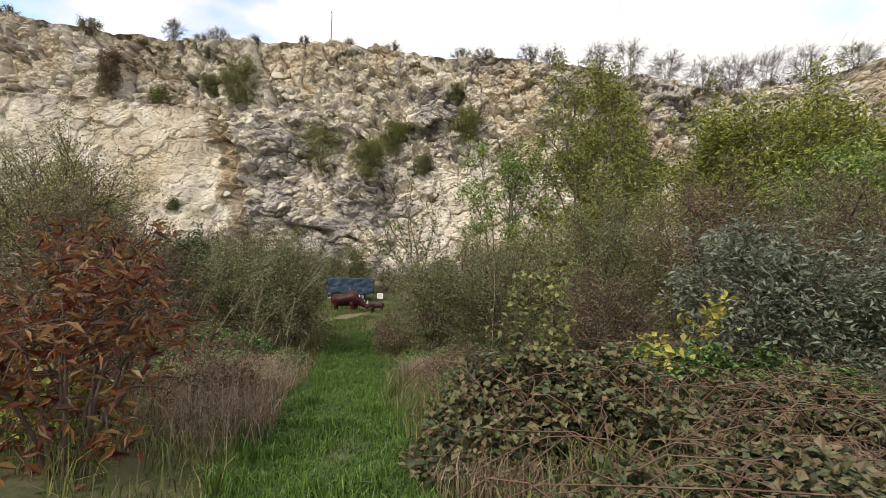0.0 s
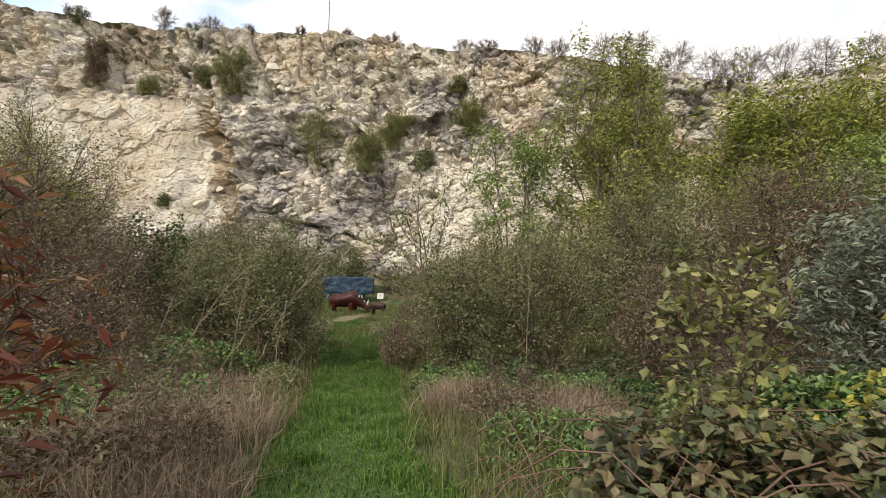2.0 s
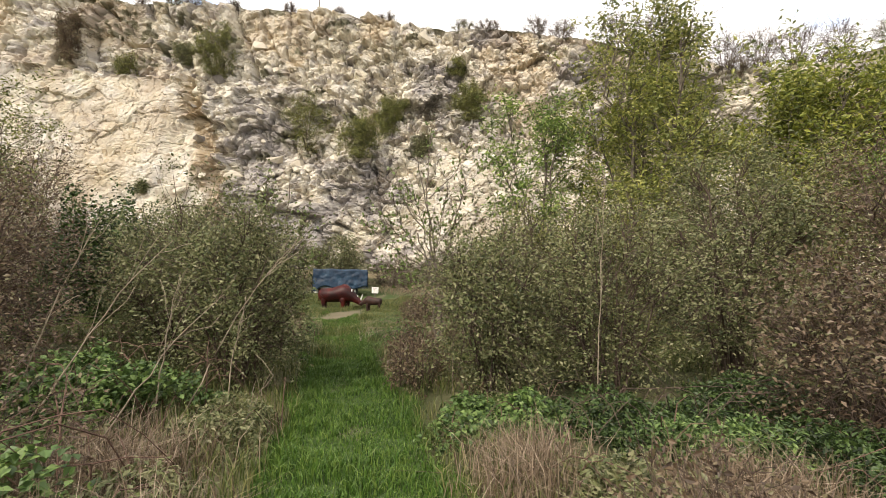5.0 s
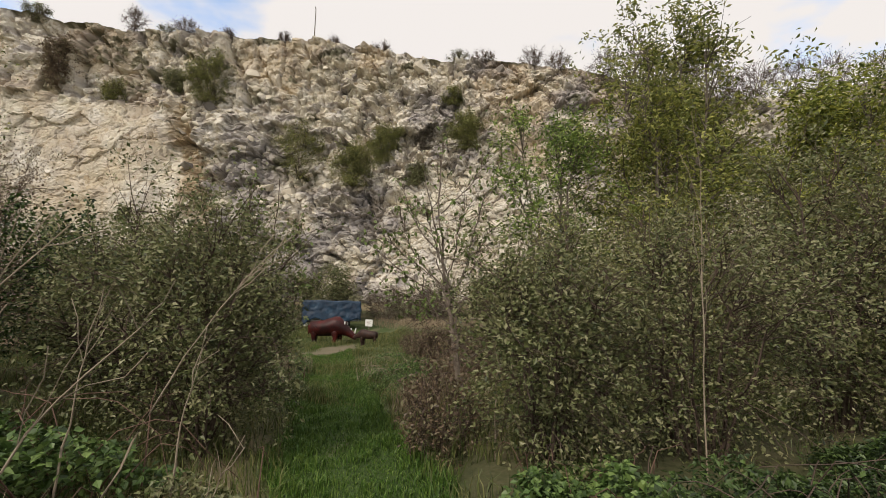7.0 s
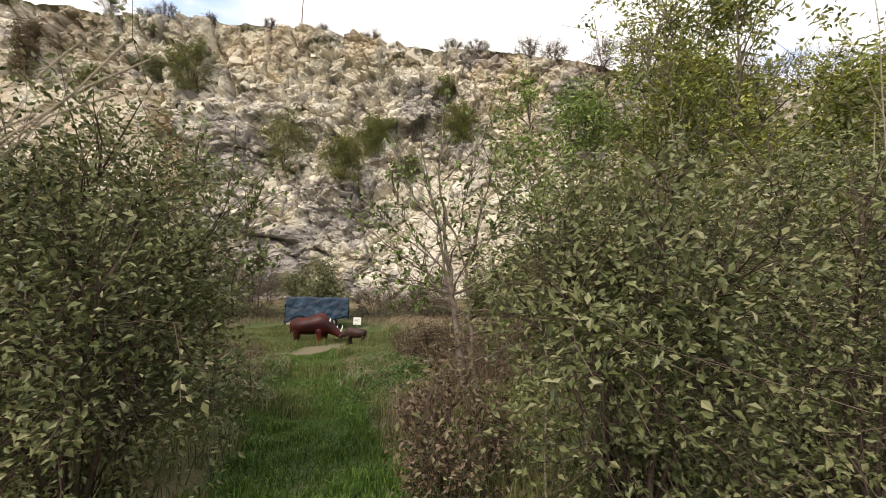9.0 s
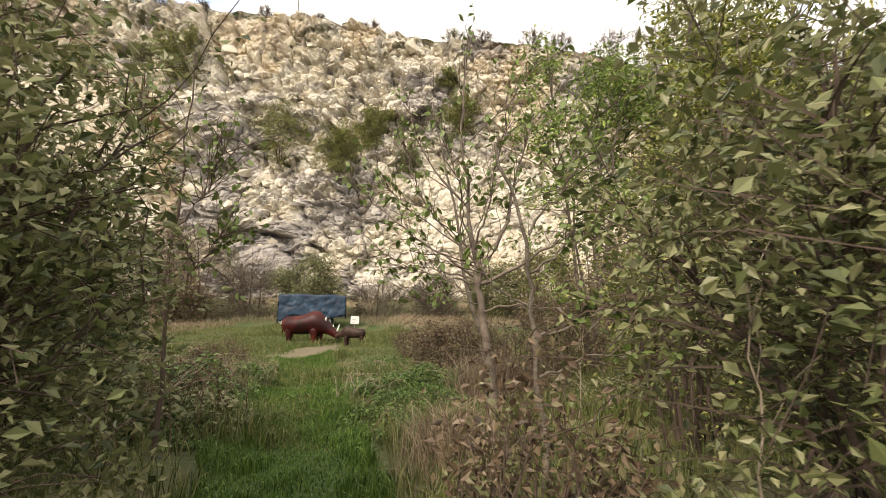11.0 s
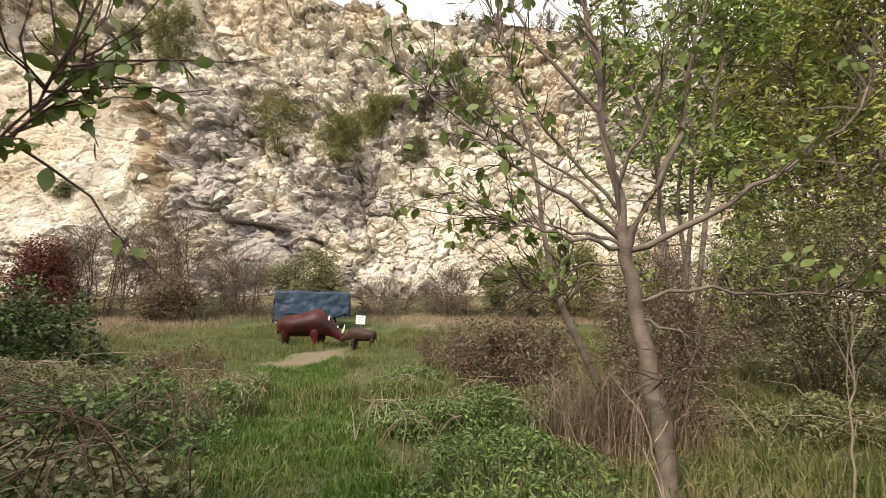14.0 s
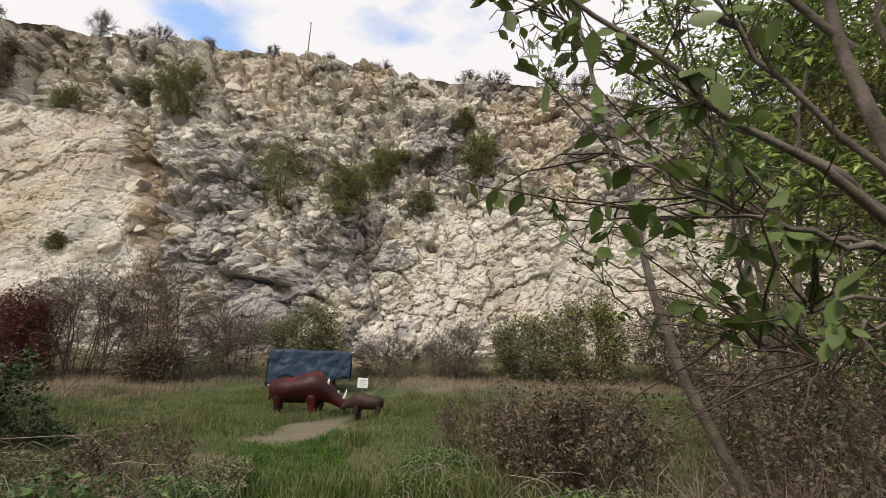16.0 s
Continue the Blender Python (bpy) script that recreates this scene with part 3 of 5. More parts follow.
# grass
def lawn_keep(X, Y):
    return (np.hypot((X + 7.4) / 1.0, (Y - 30.8) / 2.8) > 1.0) & (path_off(X, Y) + 0.45 * (vnoise(X * 1.3, Y * 1.3, 5) - 0.5) < 0.95) & (vnoise(X * 2.2, Y * 2.2, 77) > 0.12)


Y = grass_rng.uniform(0.5, 32, 140000)
X = np.interp(Y, WY, WX) + grass_rng.uniform(-1.2, 1.2, len(Y))
k = lawn_keep(X, Y)
grass("path_grass", "short green trodden grass on the footpath", X[k], Y[k], 0.045 + 0.13 * smooth(0.35, 0.8, vnoise(X[k] * 2.6, Y[k] * 2.6, 78)) + 0.06 * smooth(0.5, 0.9, path_off(X[k], Y[k])), M_LAWN, grass_rng, 0.006, 0.7)
X, Y = scatter(90000, -9, 7, 1.5, 24, lambda X, Y: (path_off(X, Y) > 0.8) & (vnoise(X * 0.8, Y * 0.8, 66) > 0.36) & ~((X > 0.9) & (Y > 11.2) & (Y < 17) & (vnoise(X * 2.5, Y * 2.5, 65) > 0.3)))
grass("verge_grass", "rough green and yellowing grass beside the path", X, Y, 0.14 + 0.34 * vnoise(X * 1.1, Y * 1.1, 69), M_TALL, grass_rng, 0.006, 0.8)
def bare_at(X, Y):
    return np.hypot((X + 7.4) / 1.0, (Y - 30.8) / 2.8) + 0.9 * (vnoise(X * 1.4, Y * 1.1, 21) - 0.5) + 0.5 * (grass_rng.random(len(X)) - 0.5) < 0.95


X, Y = scatter(230000, -20, 6, 18, 41, lambda X, Y: ~bare_at(X, Y) & (vnoise(X * 0.9, Y * 0.9, 67) > 0.22))
grass("meadow_grass", "tufted green meadow grass before the cliff", X, Y, 0.08 + 0.34 * smooth(0.45, 0.8, vnoise(X * 0.7, Y * 0.7, 68)), M_TALL, grass_rng, 0.007, 0.9)
X, Y = scatter(60000, -38, 12, 24, 49, lambda X, Y: (vnoise(X * 0.3, Y * 0.3, 14) * (smooth(30, 47, Y) + 0.7 * smooth(-12, -16, X)) > 0.36) & ~((X > -16) & (X < -4) & (Y < 44)))
grass("meadow_straw", "tall straw-coloured grass at the cliff foot", X, Y, 0.38, M_DRY, grass_rng, 0.008, 0.8)


def dry_clump(x, y, rx, ry, h, n, seed):
    rng = np.random.default_rng(seed)
    X, Y = x + rng.normal(size=n) * rx * 0.5, y + rng.normal(size=n) * ry * 0.5
    k = path_off(X, Y) > 0.62
    grass("dry_grass_tuft", "bleached dry grass tuft leaning over the path edge", X[k], Y[k], h, M_DRY, rng, 0.0045, 0.9)


for q, (x, y, rx, ry, h, n) in enumerate([(-1.7, 8.2, 0.8, 1.3, 0.55, 3200), (-0.8, 6.4, 0.7, 0.9, 0.45, 2400), (-2.8, 10.4, 0.7, 1.0, 0.5, 1500), (0.7, 10.9, 0.5, 0.9, 0.5, 1300), (2.0, 9.2, 0.8, 0.7, 0.45, 1300),
                                         (2.3, 10.6, 0.7, 0.5, 0.5, 900), (2.2, 5.1, 0.5, 0.3, 0.3, 500), (4.6, 5.4, 0.9, 0.4, 0.35, 900), (-1.5, 17.6, 0.5, 0.8, 0.6, 700), (-6.4, 21.5, 0.8, 1.8, 0.55, 1800), (-0.8, 21.5, 0.8, 1.0, 0.9, 1300)]):
    dry_clump(x, y, rx, ry, h, n, 200 + q)

# the start of the path
shrub("sumac_bush", "small sumac bush turning red-orange beside the path", "bush", -0.95, 4.8, 1.75, 1.5, M_RED, 760, 0.095, 9, 90, 0.35, 11, wide=0.3, thick=1.6, clump=7, spread=0.09)
shrub("sumac_bush", "small sumac bush turning red-orange beside the path", "bush", -1.5, 5.7, 1.95, 1.6, M_RED, 860, 0.095, 8, 90, 0.35, 12, wide=0.3, thick=1.4, clump=7, spread=0.09)
mound("nettle_patch", "green weeds and yellowing nettles under the sumac", "weeds", -2.6, 5.2, 1.5, 1.1, 0.75, M_LIME, 2600, 0.08, 40, 13)
mound("nettle_patch", "green weeds growing along the path edge", "weeds", -3.4, 8.6, 1.6, 2.0, 0.6, M_NETTLE, 7000, 0.07, 40, 14)
mound("bramble_thicket", "low bramble thicket with pale green and brown leaves", "bramble", 2.75, 6.0, 1.4, 0.95, 0.72, M_BRAMBLE, 9000, 0.068, 110, 15)
mound("bramble_thicket", "low bramble thicket with pale green and brown leaves", "bramble", 5.0, 6.4, 1.7, 1.2, 0.6, M_BRAMBLE, 10500, 0.068, 110, 16)
mound("bramble_thicket", "low bramble thicket with pale green and brown leaves", "bramble", 4.0, 4.5, 1.6, 0.9, 0.42, M_BRAMBLE, 6500, 0.06, 90, 17)
shrub("bramble_sapling", "upright bramble-covered sapling with pale yellow-green leaves", "sapling", 2.62, 6.5, 1.95, 1.0, M_PALEBRAMBLE, 800, 0.05, 5, 90, 0.15, 18, wide=0.7, spiky=0.3, clump=3, spread=0.05)
shrub("yellow_sapling", "thin sapling with bright yellow-green leaves", "sapling", 4.2, 7.1, 1.65, 0.9, M_YELLOW, 120, 0.075, 2, 14, 0.7, 19, wide=0.6)
shrub("silver_shrub", "tall shrub with silvery grey-green leaves", "bush", 6.6, 10.2, 2.7, 3.2, M_SILVER, 9000, 0.085, 14, 420, 0.2, 20, wide=0.4, spiky=0.5)
shrub("silver_shrub", "tall shrub with silvery grey-green leaves", "bush", 9.0, 9.6, 2.6, 3.2, M_SILVER, 8000, 0.085, 14, 420, 0.2, 21, wide=0.4, spiky=0.5)
mound("nettle_patch", "dark green nettles in front of the shrubs", "weeds", 5.2, 9.3, 2.4, 1.2, 0.7, M_NETTLE, 8000, 0.08, 40, 22)

for q, (x, y, rx, ry, hh, leaf, n) in enumerate([(1.9, 8.4, 0.9, 0.9, 0.4, M_NETTLE, 2600), (1.3, 10.4, 0.6, 0.9, 0.4, M_OLIVE, 2000), (3.6, 8.4, 1.1, 0.9, 0.5, M_BRAMBLE, 3000), (-2.3, 9.4, 0.7, 1.0, 0.45, M_OLIVE, 2200), (-1.7, 6.9, 0.7, 0.7, 0.4, M_BROWN, 1800), (-3.2, 7.0, 1.2, 1.0, 0.6, M_OLIVE, 3600), (5.8, 8.4, 1.2, 0.9, 0.5, M_BRAMBLE, 3200), (2.6, 11.6, 1.0, 0.8, 0.5, M_NETTLE, 2600), (-2.6, 11.8, 0.6, 1.0, 0.5, M_OLIVE, 2200)]):
    mound("undergrowth_patch", "tangled green and brown weeds beside the path", "weeds", x, y, rx, ry, hh, leaf, n, 0.06, 14, 900 + q, M_CANE, 0.45)
for q, (x, y, hh, w) in enumerate([(-2.4, 8.0, 0.9, 1.6), (-3.4, 9.8, 1.2, 1.8), (1.5, 9.3, 0.8, 1.2), (4.4, 9.8, 0.9, 1.8), (-1.2, 7.2, 0.8, 1.0)]):
    shrub("dead_weeds", "thicket of brown dead weed stems", "weeds", x, y, hh, w, M_BROWN, 900, 0.035, 26, 150, 0.1, 940 + q, M_TWIG, flare=1.1, spiky=0.8, thick=0.5)

# shrubs on both sides of the walk
SIDE = [
    # x, y, height, width, leaf, leaves, size, name, label
    (-3.8, 14.3, 3.2, 2.8, M_OLIVE, 12000, 0.055, "hawthorn_shrub", "dense olive-green hawthorn shrub beside the path"),
    (-5.6, 15.6, 3.5, 3.0, M_OLIVE, 9000, 0.06, "hawthorn_shrub", "dense olive-green hawthorn shrub beside the path"),
    (-6.6, 12.4, 2.9, 3.0, M_BROWN, 7000, 0.05, "bare_shrub", "half-bare brown thorny shrub with thin stems"),
    (-8.6, 12.6, 4.7, 3.8, M_BROWN, 10000, 0.055, "bare_shrub", "half-bare brown thorny shrub with thin stems"),
    (-5.2, 10.2, 1.9, 2.2, M_BROWN, 4200, 0.05, "bare_shrub", "low half-bare brown shrub in dry grass"),
    (-7.2, 8.6, 2.2, 2.6, M_BROWN, 5500, 0.055, "bare_shrub", "low half-bare brown shrub in dry grass"),
    (-11.6, 14.6, 6.7, 5.0, M_ASH, 15000, 0.065, "willow_shrub", "tall grey-green willow shrub with yellow tips"),
    (-15.0, 17.5, 7.6, 6.0, M_OLIVE, 14000, 0.075, "willow_shrub", "tall grey-green willow shrub with yellow tips"),
    (-18.5, 24.0, 7.5, 6.0, M_BROWN, 9000, 0.075, "bare_shrub", "tall half-bare brown shrub below the cliff"),
    (-7.4, 17.6, 3.6, 3.0, M_OLIVE, 8000, 0.06, "hawthorn_shrub", "dense olive-green hawthorn shrub beside the path"),
    (0.35, 14.3, 2.9, 2.4, M_OLIVE, 9000, 0.055, "blackthorn_shrub", "dense olive-brown blackthorn shrub beside the path"),
    (2.3, 15.0, 3.3, 3.0, M_OLIVE, 9000, 0.055, "blackthorn_shrub", "dense olive-brown blackthorn shrub beside the path"),
    (5.0, 16.6, 4.9, 3.6, M_OLIVE, 11000, 0.065, "willow_shrub", "tall olive willow shrub with upright shoots"),
    (8.0, 15.6, 5.2, 4.2, M_BROWN, 12000, 0.065, "willow_shrub", "tall olive willow shrub with upright shoots"),
    (11.6, 15.0, 5.2, 4.6, M_BROWN, 10000, 0.065, "willow_shrub", "tall browning willow shrub with upright shoots"),
    (1.1, 18.0, 3.7, 2.4, M_ASH, 4200, 0.06, "blackthorn_shrub", "dense olive-brown blackthorn shrub beside the path"),
    (3.6, 19.8, 4.6, 3.6, M_ASH, 7000, 0.065, "willow_shrub", "tall olive willow shrub with upright shoots"),
    (8.8, 20.6, 6.2, 4.6, M_ASH, 10000, 0.075, "willow_shrub", "tall olive willow shrub with upright shoots"),
    (4.4, 12.4, 2.2, 2.2, M_BROWN, 4500, 0.055, "bare_shrub", "low half-bare brown shrub in dry grass"),
    (13.5, 20.5, 6.5, 5.0, M_OLIVE, 11000, 0.08, "willow_shrub", "tall olive willow shrub with upright shoots"),
    (0.9, 24.5, 2.4, 3.2, M_BROWN, 4500, 0.055, "bare_shrub", "half-bare brown shrub at the meadow edge"),
    (7.6, 24.0, 4.4, 4.4, M_BROWN, 9000, 0.065, "willow_shrub", "dark olive-brown willow shrub at the meadow edge"),
    (4.0, 25.0, 3.8, 4.2, M_OLIVE, 9000, 0.065, "willow_shrub", "olive willow shrub at the meadow edge"),
]
for q, (x, y, h, w, leaf, n, size, nm, lab) in enumerate(SIDE):
    shrub(nm, lab, "bush", x, y, h, w, leaf, int(n * 1.25), size * 0.85, 14, 420, 0.12, 300 + q, tight=1.5, spiky=0.15, clump=6, spread=0.07 + 0.006 * h)
mound("ivy_mound", "dark green ivy heaped over a dead shrub", "ivy", -9.9, 18.8, 2.2, 1.6, 3.3, M_DARK, 16000, 0.09, 30, 41, height_power=0.3)
mound("bramble_mound", "rounded dark green bramble mound in the meadow", "bramble", -12.3, 25.4, 2.2, 2.0, 1.9, M_DARK, 11000, 0.085, 60, 42)
mound("nettle_patch", "pale green weeds and brambles beside the path", "weeds", -4.6, 11.9, 1.6, 1.4, 0.75, M_NETTLE, 7000, 0.07, 60, 43)
mound("bramble_mound", "low grey-green bramble heap beside the path", "bramble", -5.7, 18.2, 1.6, 1.6, 0.75, M_OLIVE, 6000, 0.065, 80, 44)
mound("bramble_mound", "low grey-green bramble heap beside the path", "bramble", -6.8, 20.8, 1.5, 1.6, 0.65, M_NETTLE, 5500, 0.065, 80, 45)
mound("nettle_patch", "bright green nettles at the foot of the tree", "weeds", -2.1, 19.9, 1.2, 1.8, 0.3, M_NETTLE, 5000, 0.055, 20, 46, wide=0.4)
mound("nettle_patch", "green leafy weeds in the meadow grass", "weeds", -5.9, 20.3, 0.8, 1.5, 0.4, M_NETTLE, 3200, 0.055, 14, 58, wide=0.4)
mound("nettle_patch", "green leafy weeds in the meadow grass", "weeds", -7.6, 18.9, 1.4, 1.2, 0.55, M_OLIVE, 4200, 0.06, 20, 59, wide=0.45)
mound("nettle_patch", "bright green nettles along the path edge", "weeds", 0.5, 12.8, 0.9, 1.3, 0.4, M_NETTLE, 3500, 0.065, 20, 47)
for q, (x, y, rx, ry, hh, leaf, n, size) in enumerate([(-6.3, 22.6, 1.1, 1.2, 0.5, M_NETTLE, 4600, 0.06), (-7.8, 22.6, 1.3, 1.2, 0.6, M_OLIVE, 5000, 0.06), (-8.8, 20.8, 1.4, 1.3, 0.7, M_NETTLE, 5200, 0.065), (-6.5, 24.6, 0.9, 1.1, 0.4, M_OLIVE, 3000, 0.06), (-9.6, 23.6, 1.4, 1.2, 0.5, M_OLIVE, 4200, 0.06), (-5.0, 18.4, 0.7, 0.9, 0.5, M_NETTLE, 3000, 0.06),
                                                       (-3.2, 22.3, 0.8, 1.0, 0.35, M_NETTLE, 3600, 0.06), (-2.1, 21.8, 1.0, 1.0, 0.45, M_NETTLE, 4400, 0.06), (-1.4, 23.0, 1.0, 0.9, 0.5, M_OLIVE, 3600, 0.06), (-3.5, 25.2, 0.9, 1.4, 0.3, M_NETTLE, 3000, 0.055), (1.6, 22.2, 1.6, 1.2, 0.5, M_OLIVE, 4200, 0.065)]):
    mound("meadow_weeds", "leafy green and grey-green weeds in the meadow grass", "weeds", x, y, rx, ry, hh, leaf, n, size, 30, 960 + q, M_STALK, 0.45)
for q, (x, y, rx, ry, leaf) in enumerate([(2.2, 12.6, 1.2, 0.8, M_DARK), (4.2, 11.4, 1.3, 0.9, M_DARK), (6.2, 11.8, 1.4, 1.0, M_DARK), (4.2, 13.8, 1.4, 0.8, M_DARK), (6.6, 13.8, 1.3, 0.9, M_DARK)]):
    mound("undergrowth_patch", "dark green nettles and ivy under the shrubs", "weeds", x, y, rx * 1.25, ry * 1.3, 0.5, leaf, 7500, 0.06, 24, 980 + q, M_TWIG, 0.5)
shrub("dead_weeds", "thicket of brown dead weed stems", "weeds", -2.1, 25.6, 1.3, 2.2, M_BROWN, 3000, 0.05, 40, 300, 0.1, 55, flare=1.0, spiky=0.8)
shrub("dead_weeds", "thicket of brown dead weed stems", "weeds", -7.2, 23.6, 0.9, 1.6, M_BROWN, 1200, 0.04, 30, 200, 0.1, 56, flare=1.2, spiky=0.8)
shrub("dead_weeds", "thicket of brown dead weed stems", "weeds", -1.6, 24.5, 1.4, 2.8, M_BROWN, 4600, 0.05, 40, 400, 0.1, 48, flare=1.0, spiky=0.8)
shrub("dead_weeds", "thicket of brown dead weed stems", "weeds", -2.8, 28.2, 1.1, 2.8, M_BROWN, 2200, 0.035, 36, 400, 0.1, 49, flare=1.0, spiky=0.8)
shrub("dead_weeds", "thicket of brown dead weed stems", "weeds", -0.4, 21.6, 1.3, 1.6, M_BROWN, 1600, 0.04, 34, 160, 0.1, 50, flare=1.2, spiky=0.8)
shrub("dead_weeds", "thicket of brown dead weed stems", "weeds", -0.9, 14.9, 1.2, 1.2, M_BROWN, 1800, 0.045, 30, 160, 0.1, 51, flare=1.0, spiky=0.8)

# taller trees behind
shrub("ash_tree", "slender multi-stemmed ash tree with thin yellow-green foliage", "tree", 6.4, 26.0, 14.3, 6.4, M_ASHTREE, 13000, 0.15, 9, 300, 0.3, 61, M_BARK, flare=0.12, tight=1.2, wide=0.4, clump=18, spread=0.21)
shrub("ash_tree", "slender young ash tree with dark green foliage", "tree", 2.1, 26.2, 10.6, 5.0, M_GREEN, 5200, 0.13, 6, 150, 0.35, 62, M_BARK, flare=0.12, tight=1.2, wide=0.4, clump=16, spread=0.19)
shrub("ash_tree", "slender multi-stemmed ash tree with thin yellow-green foliage", "tree", 9.5, 33.5, 16.4, 7.0, M_ASHTREE, 15000, 0.17, 8, 360, 0.3, 63, M_BARK, flare=0.12, tight=1.3, wide=0.4, clump=18, spread=0.22)
for q, (x, y, h, w, leaf, n) in enumerate([(15.6, 31.0, 13.4, 7.5, M_LIME, 24000), (21.5, 31.5, 14.0, 8.5, M_LIME, 26000), (28.0, 30.0, 13.4, 7.5, M_ORANGE, 18000), (18.0, 26.0, 8.5, 6.5, M_GREEN, 16000), (23.5, 25.0, 9.0, 7.0, M_GREEN, 16000), (33.0, 28.0, 11.0, 8.0, M_GREEN, 12000)]):
    lab = {"yellow_green_leaf": "broad acacia tree with feathery yellow-green foliage", "orange_leaf": "acacia tree turning orange at the cliff foot", "green_leaf": "broad green leafy tree below the acacias"}[leaf.name]
    shrub("acacia_tree", lab, "tree", x, y, h, w, leaf, int(n * 0.85), 0.19, 13, 420, 0.15, 70 + q, M_BARK, trunk=h * 0.15, tight=1.5, wide=0.45, clump=30, spread=0.38)

# at the foot of the cliff
FOOT = [(-13.2, 47.0, 4.2, 5.0, M_OLIVE, 7000), (-18.0, 47.5, 4.6, 5.0, M_GREY, 5000), (-23.0, 47.0, 8.0, 7.0, M_GREY, 9000), (-27.0, 46.5, 6.6, 6.5, M_GREY, 7000), (-28.5, 43.6, 5.2, 3.8, M_REDBUSH, 8000), (-36.0, 45.0, 5.5, 5.5, M_GREY, 7000), (-40.0, 43.0, 5.5, 6.5, M_GREY, 7000),
        (-21.0, 44.5, 2.6, 4.0, M_BROWN, 5000), (-8.5, 49.5, 2.6, 5.0, M_GREY, 3500), (-4.0, 49.5, 3.6, 5.0, M_GREY, 6000), (0.5, 50.0, 4.0, 4.5, M_OLIVE, 6500), (4.5, 49.5, 5.6, 5.5, M_ASH, 7000), (10.0, 48.5, 5.5, 6.0, M_BROWN, 7000), (-47, 40, 6, 7, M_OLIVE, 7000), (15.5, 46.5, 6, 6, M_OLIVE, 7000)]
for q, (x, y, h, w, leaf, n) in enumerate(FOOT):
    lab = {"olive_leaf": "olive-green shrub at the cliff foot", "brown_leaf": "brown half-bare shrub at the cliff foot", "twig_haze": "bare grey twiggy shrub at the cliff foot", "russet_leaf": "dark russet-red shrub at the cliff foot", "green_leaf": "green leafy shrub at the cliff foot", "pale_olive_leaf": "pale green shrub at the cliff foot"}[leaf.name]
    shrub("foot_shrub", lab, "bush", x, y, h, w, leaf, n, 0.13 if leaf is not M_GREY else 0.07, 16, 420, 0.05, 400 + q, tight=1.6, flare=0.8, spiky=0.1, clump=9, spread=0.22, coarse=0.009)

# on the face and along the rim
FACE = [(-21.0, 16.4, 6.0, 6.0, M_ASH), (-14.3, 15.2, 5.0, 4.6, M_ASH), (-31.2, 25.0, 5.6, 6.0, M_ASH), (-35.0, 26.2, 2.4, 2.8, M_OLIVE), (-2.3, 20.0, 4.6, 3.8, M_ASH), (-11.4, 18.6, 4.2, 3.6, M_ASH), (-7.6, 15.6, 2.4, 2.6, M_OLIVE), (-41.0, 24.6, 2.4, 2.8, M_ASH), (-46.5, 26.0, 6.0, 3.4, M_BROWN), (-6.8, 20.2, 3.0, 2.4, M_GREY), (-4.0, 26.0, 2.0, 2.8, M_ASH), (-37.0, 10.8, 1.2, 1.4, M_OLIVE)]
for q, (x, z, h, w, leaf) in enumerate(FACE):
    shrub("cliff_bush", "scrubby bush rooted in a ledge of the cliff", "bush", x, on_cliff(x, z, 0.1), h, w, leaf, 6500 if h > 3.2 else 2200, 0.13, 10, 240, 0.05, 500 + q, z=z - 0.2, tight=1.4, spiky=0.2, clump=12, spread=0.2, coarse=0.007)
RIM = [(-50.5, 1.9, 3.4, M_OLIVE, 1800), (-40.5, 3.3, 2.6, M_GREY, 500), (-37.0, 1.4, 3.0, M_OLIVE, 900), (-35.0, 2.6, 3.0, M_GREY, 600), (-30.5, 1.6, 1.8, M_GREY, 350), (-24.5, 1.7, 1.8, M_GREY, 150), (-18.8, 1.9, 1.8, M_GREY, 200), (-13.0, 2.1, 2.6, M_GREY, 700), (-3.5, 1.9, 3.4, M_OLIVE, 1100), (-0.5, 1.8, 4.0, M_BROWN, 1200), (5.5, 2.6, 3.6, M_GREY, 900), (8.5, 2.5, 3.4, M_BROWN, 900),
       (14.0, 4.0, 4.0, M_GREY, 500), (18.0, 5.4, 5.0, M_GREY, 600), (22.5, 4.4, 5.0, M_BROWN, 1500), (26.5, 5.0, 5.0, M_GREY, 700), (30.0, 5.2, 5.0, M_BROWN, 1200), (33.5, 5.4, 5.0, M_GREY, 600), (37.5, 5.0, 5.0, M_GREY, 600), (41.5, 3.6, 5.0, M_OLIVE, 1500), (28, 1.8, 7.0, M_BROWN, 2500), (35, 1.8, 7.0, M_BROWN, 2500), (-60, 1.6, 3.0, M_OLIVE, 1000)]
for q, (x, h, w, leaf, n) in enumerate(RIM):
    shrub("rim_bush", "bare windswept bush on the cliff rim" if leaf is M_GREY else "scrubby bush on the cliff rim", "bush", x, float(np.interp(x, TX, TY)) + 0.7, h, w, leaf, n, 0.09, 11, 330, 0.12, 600 + q, z=float(ridge(x)) - 0.4, thick=0.9, clump=6, spread=0.15, coarse=0.009)


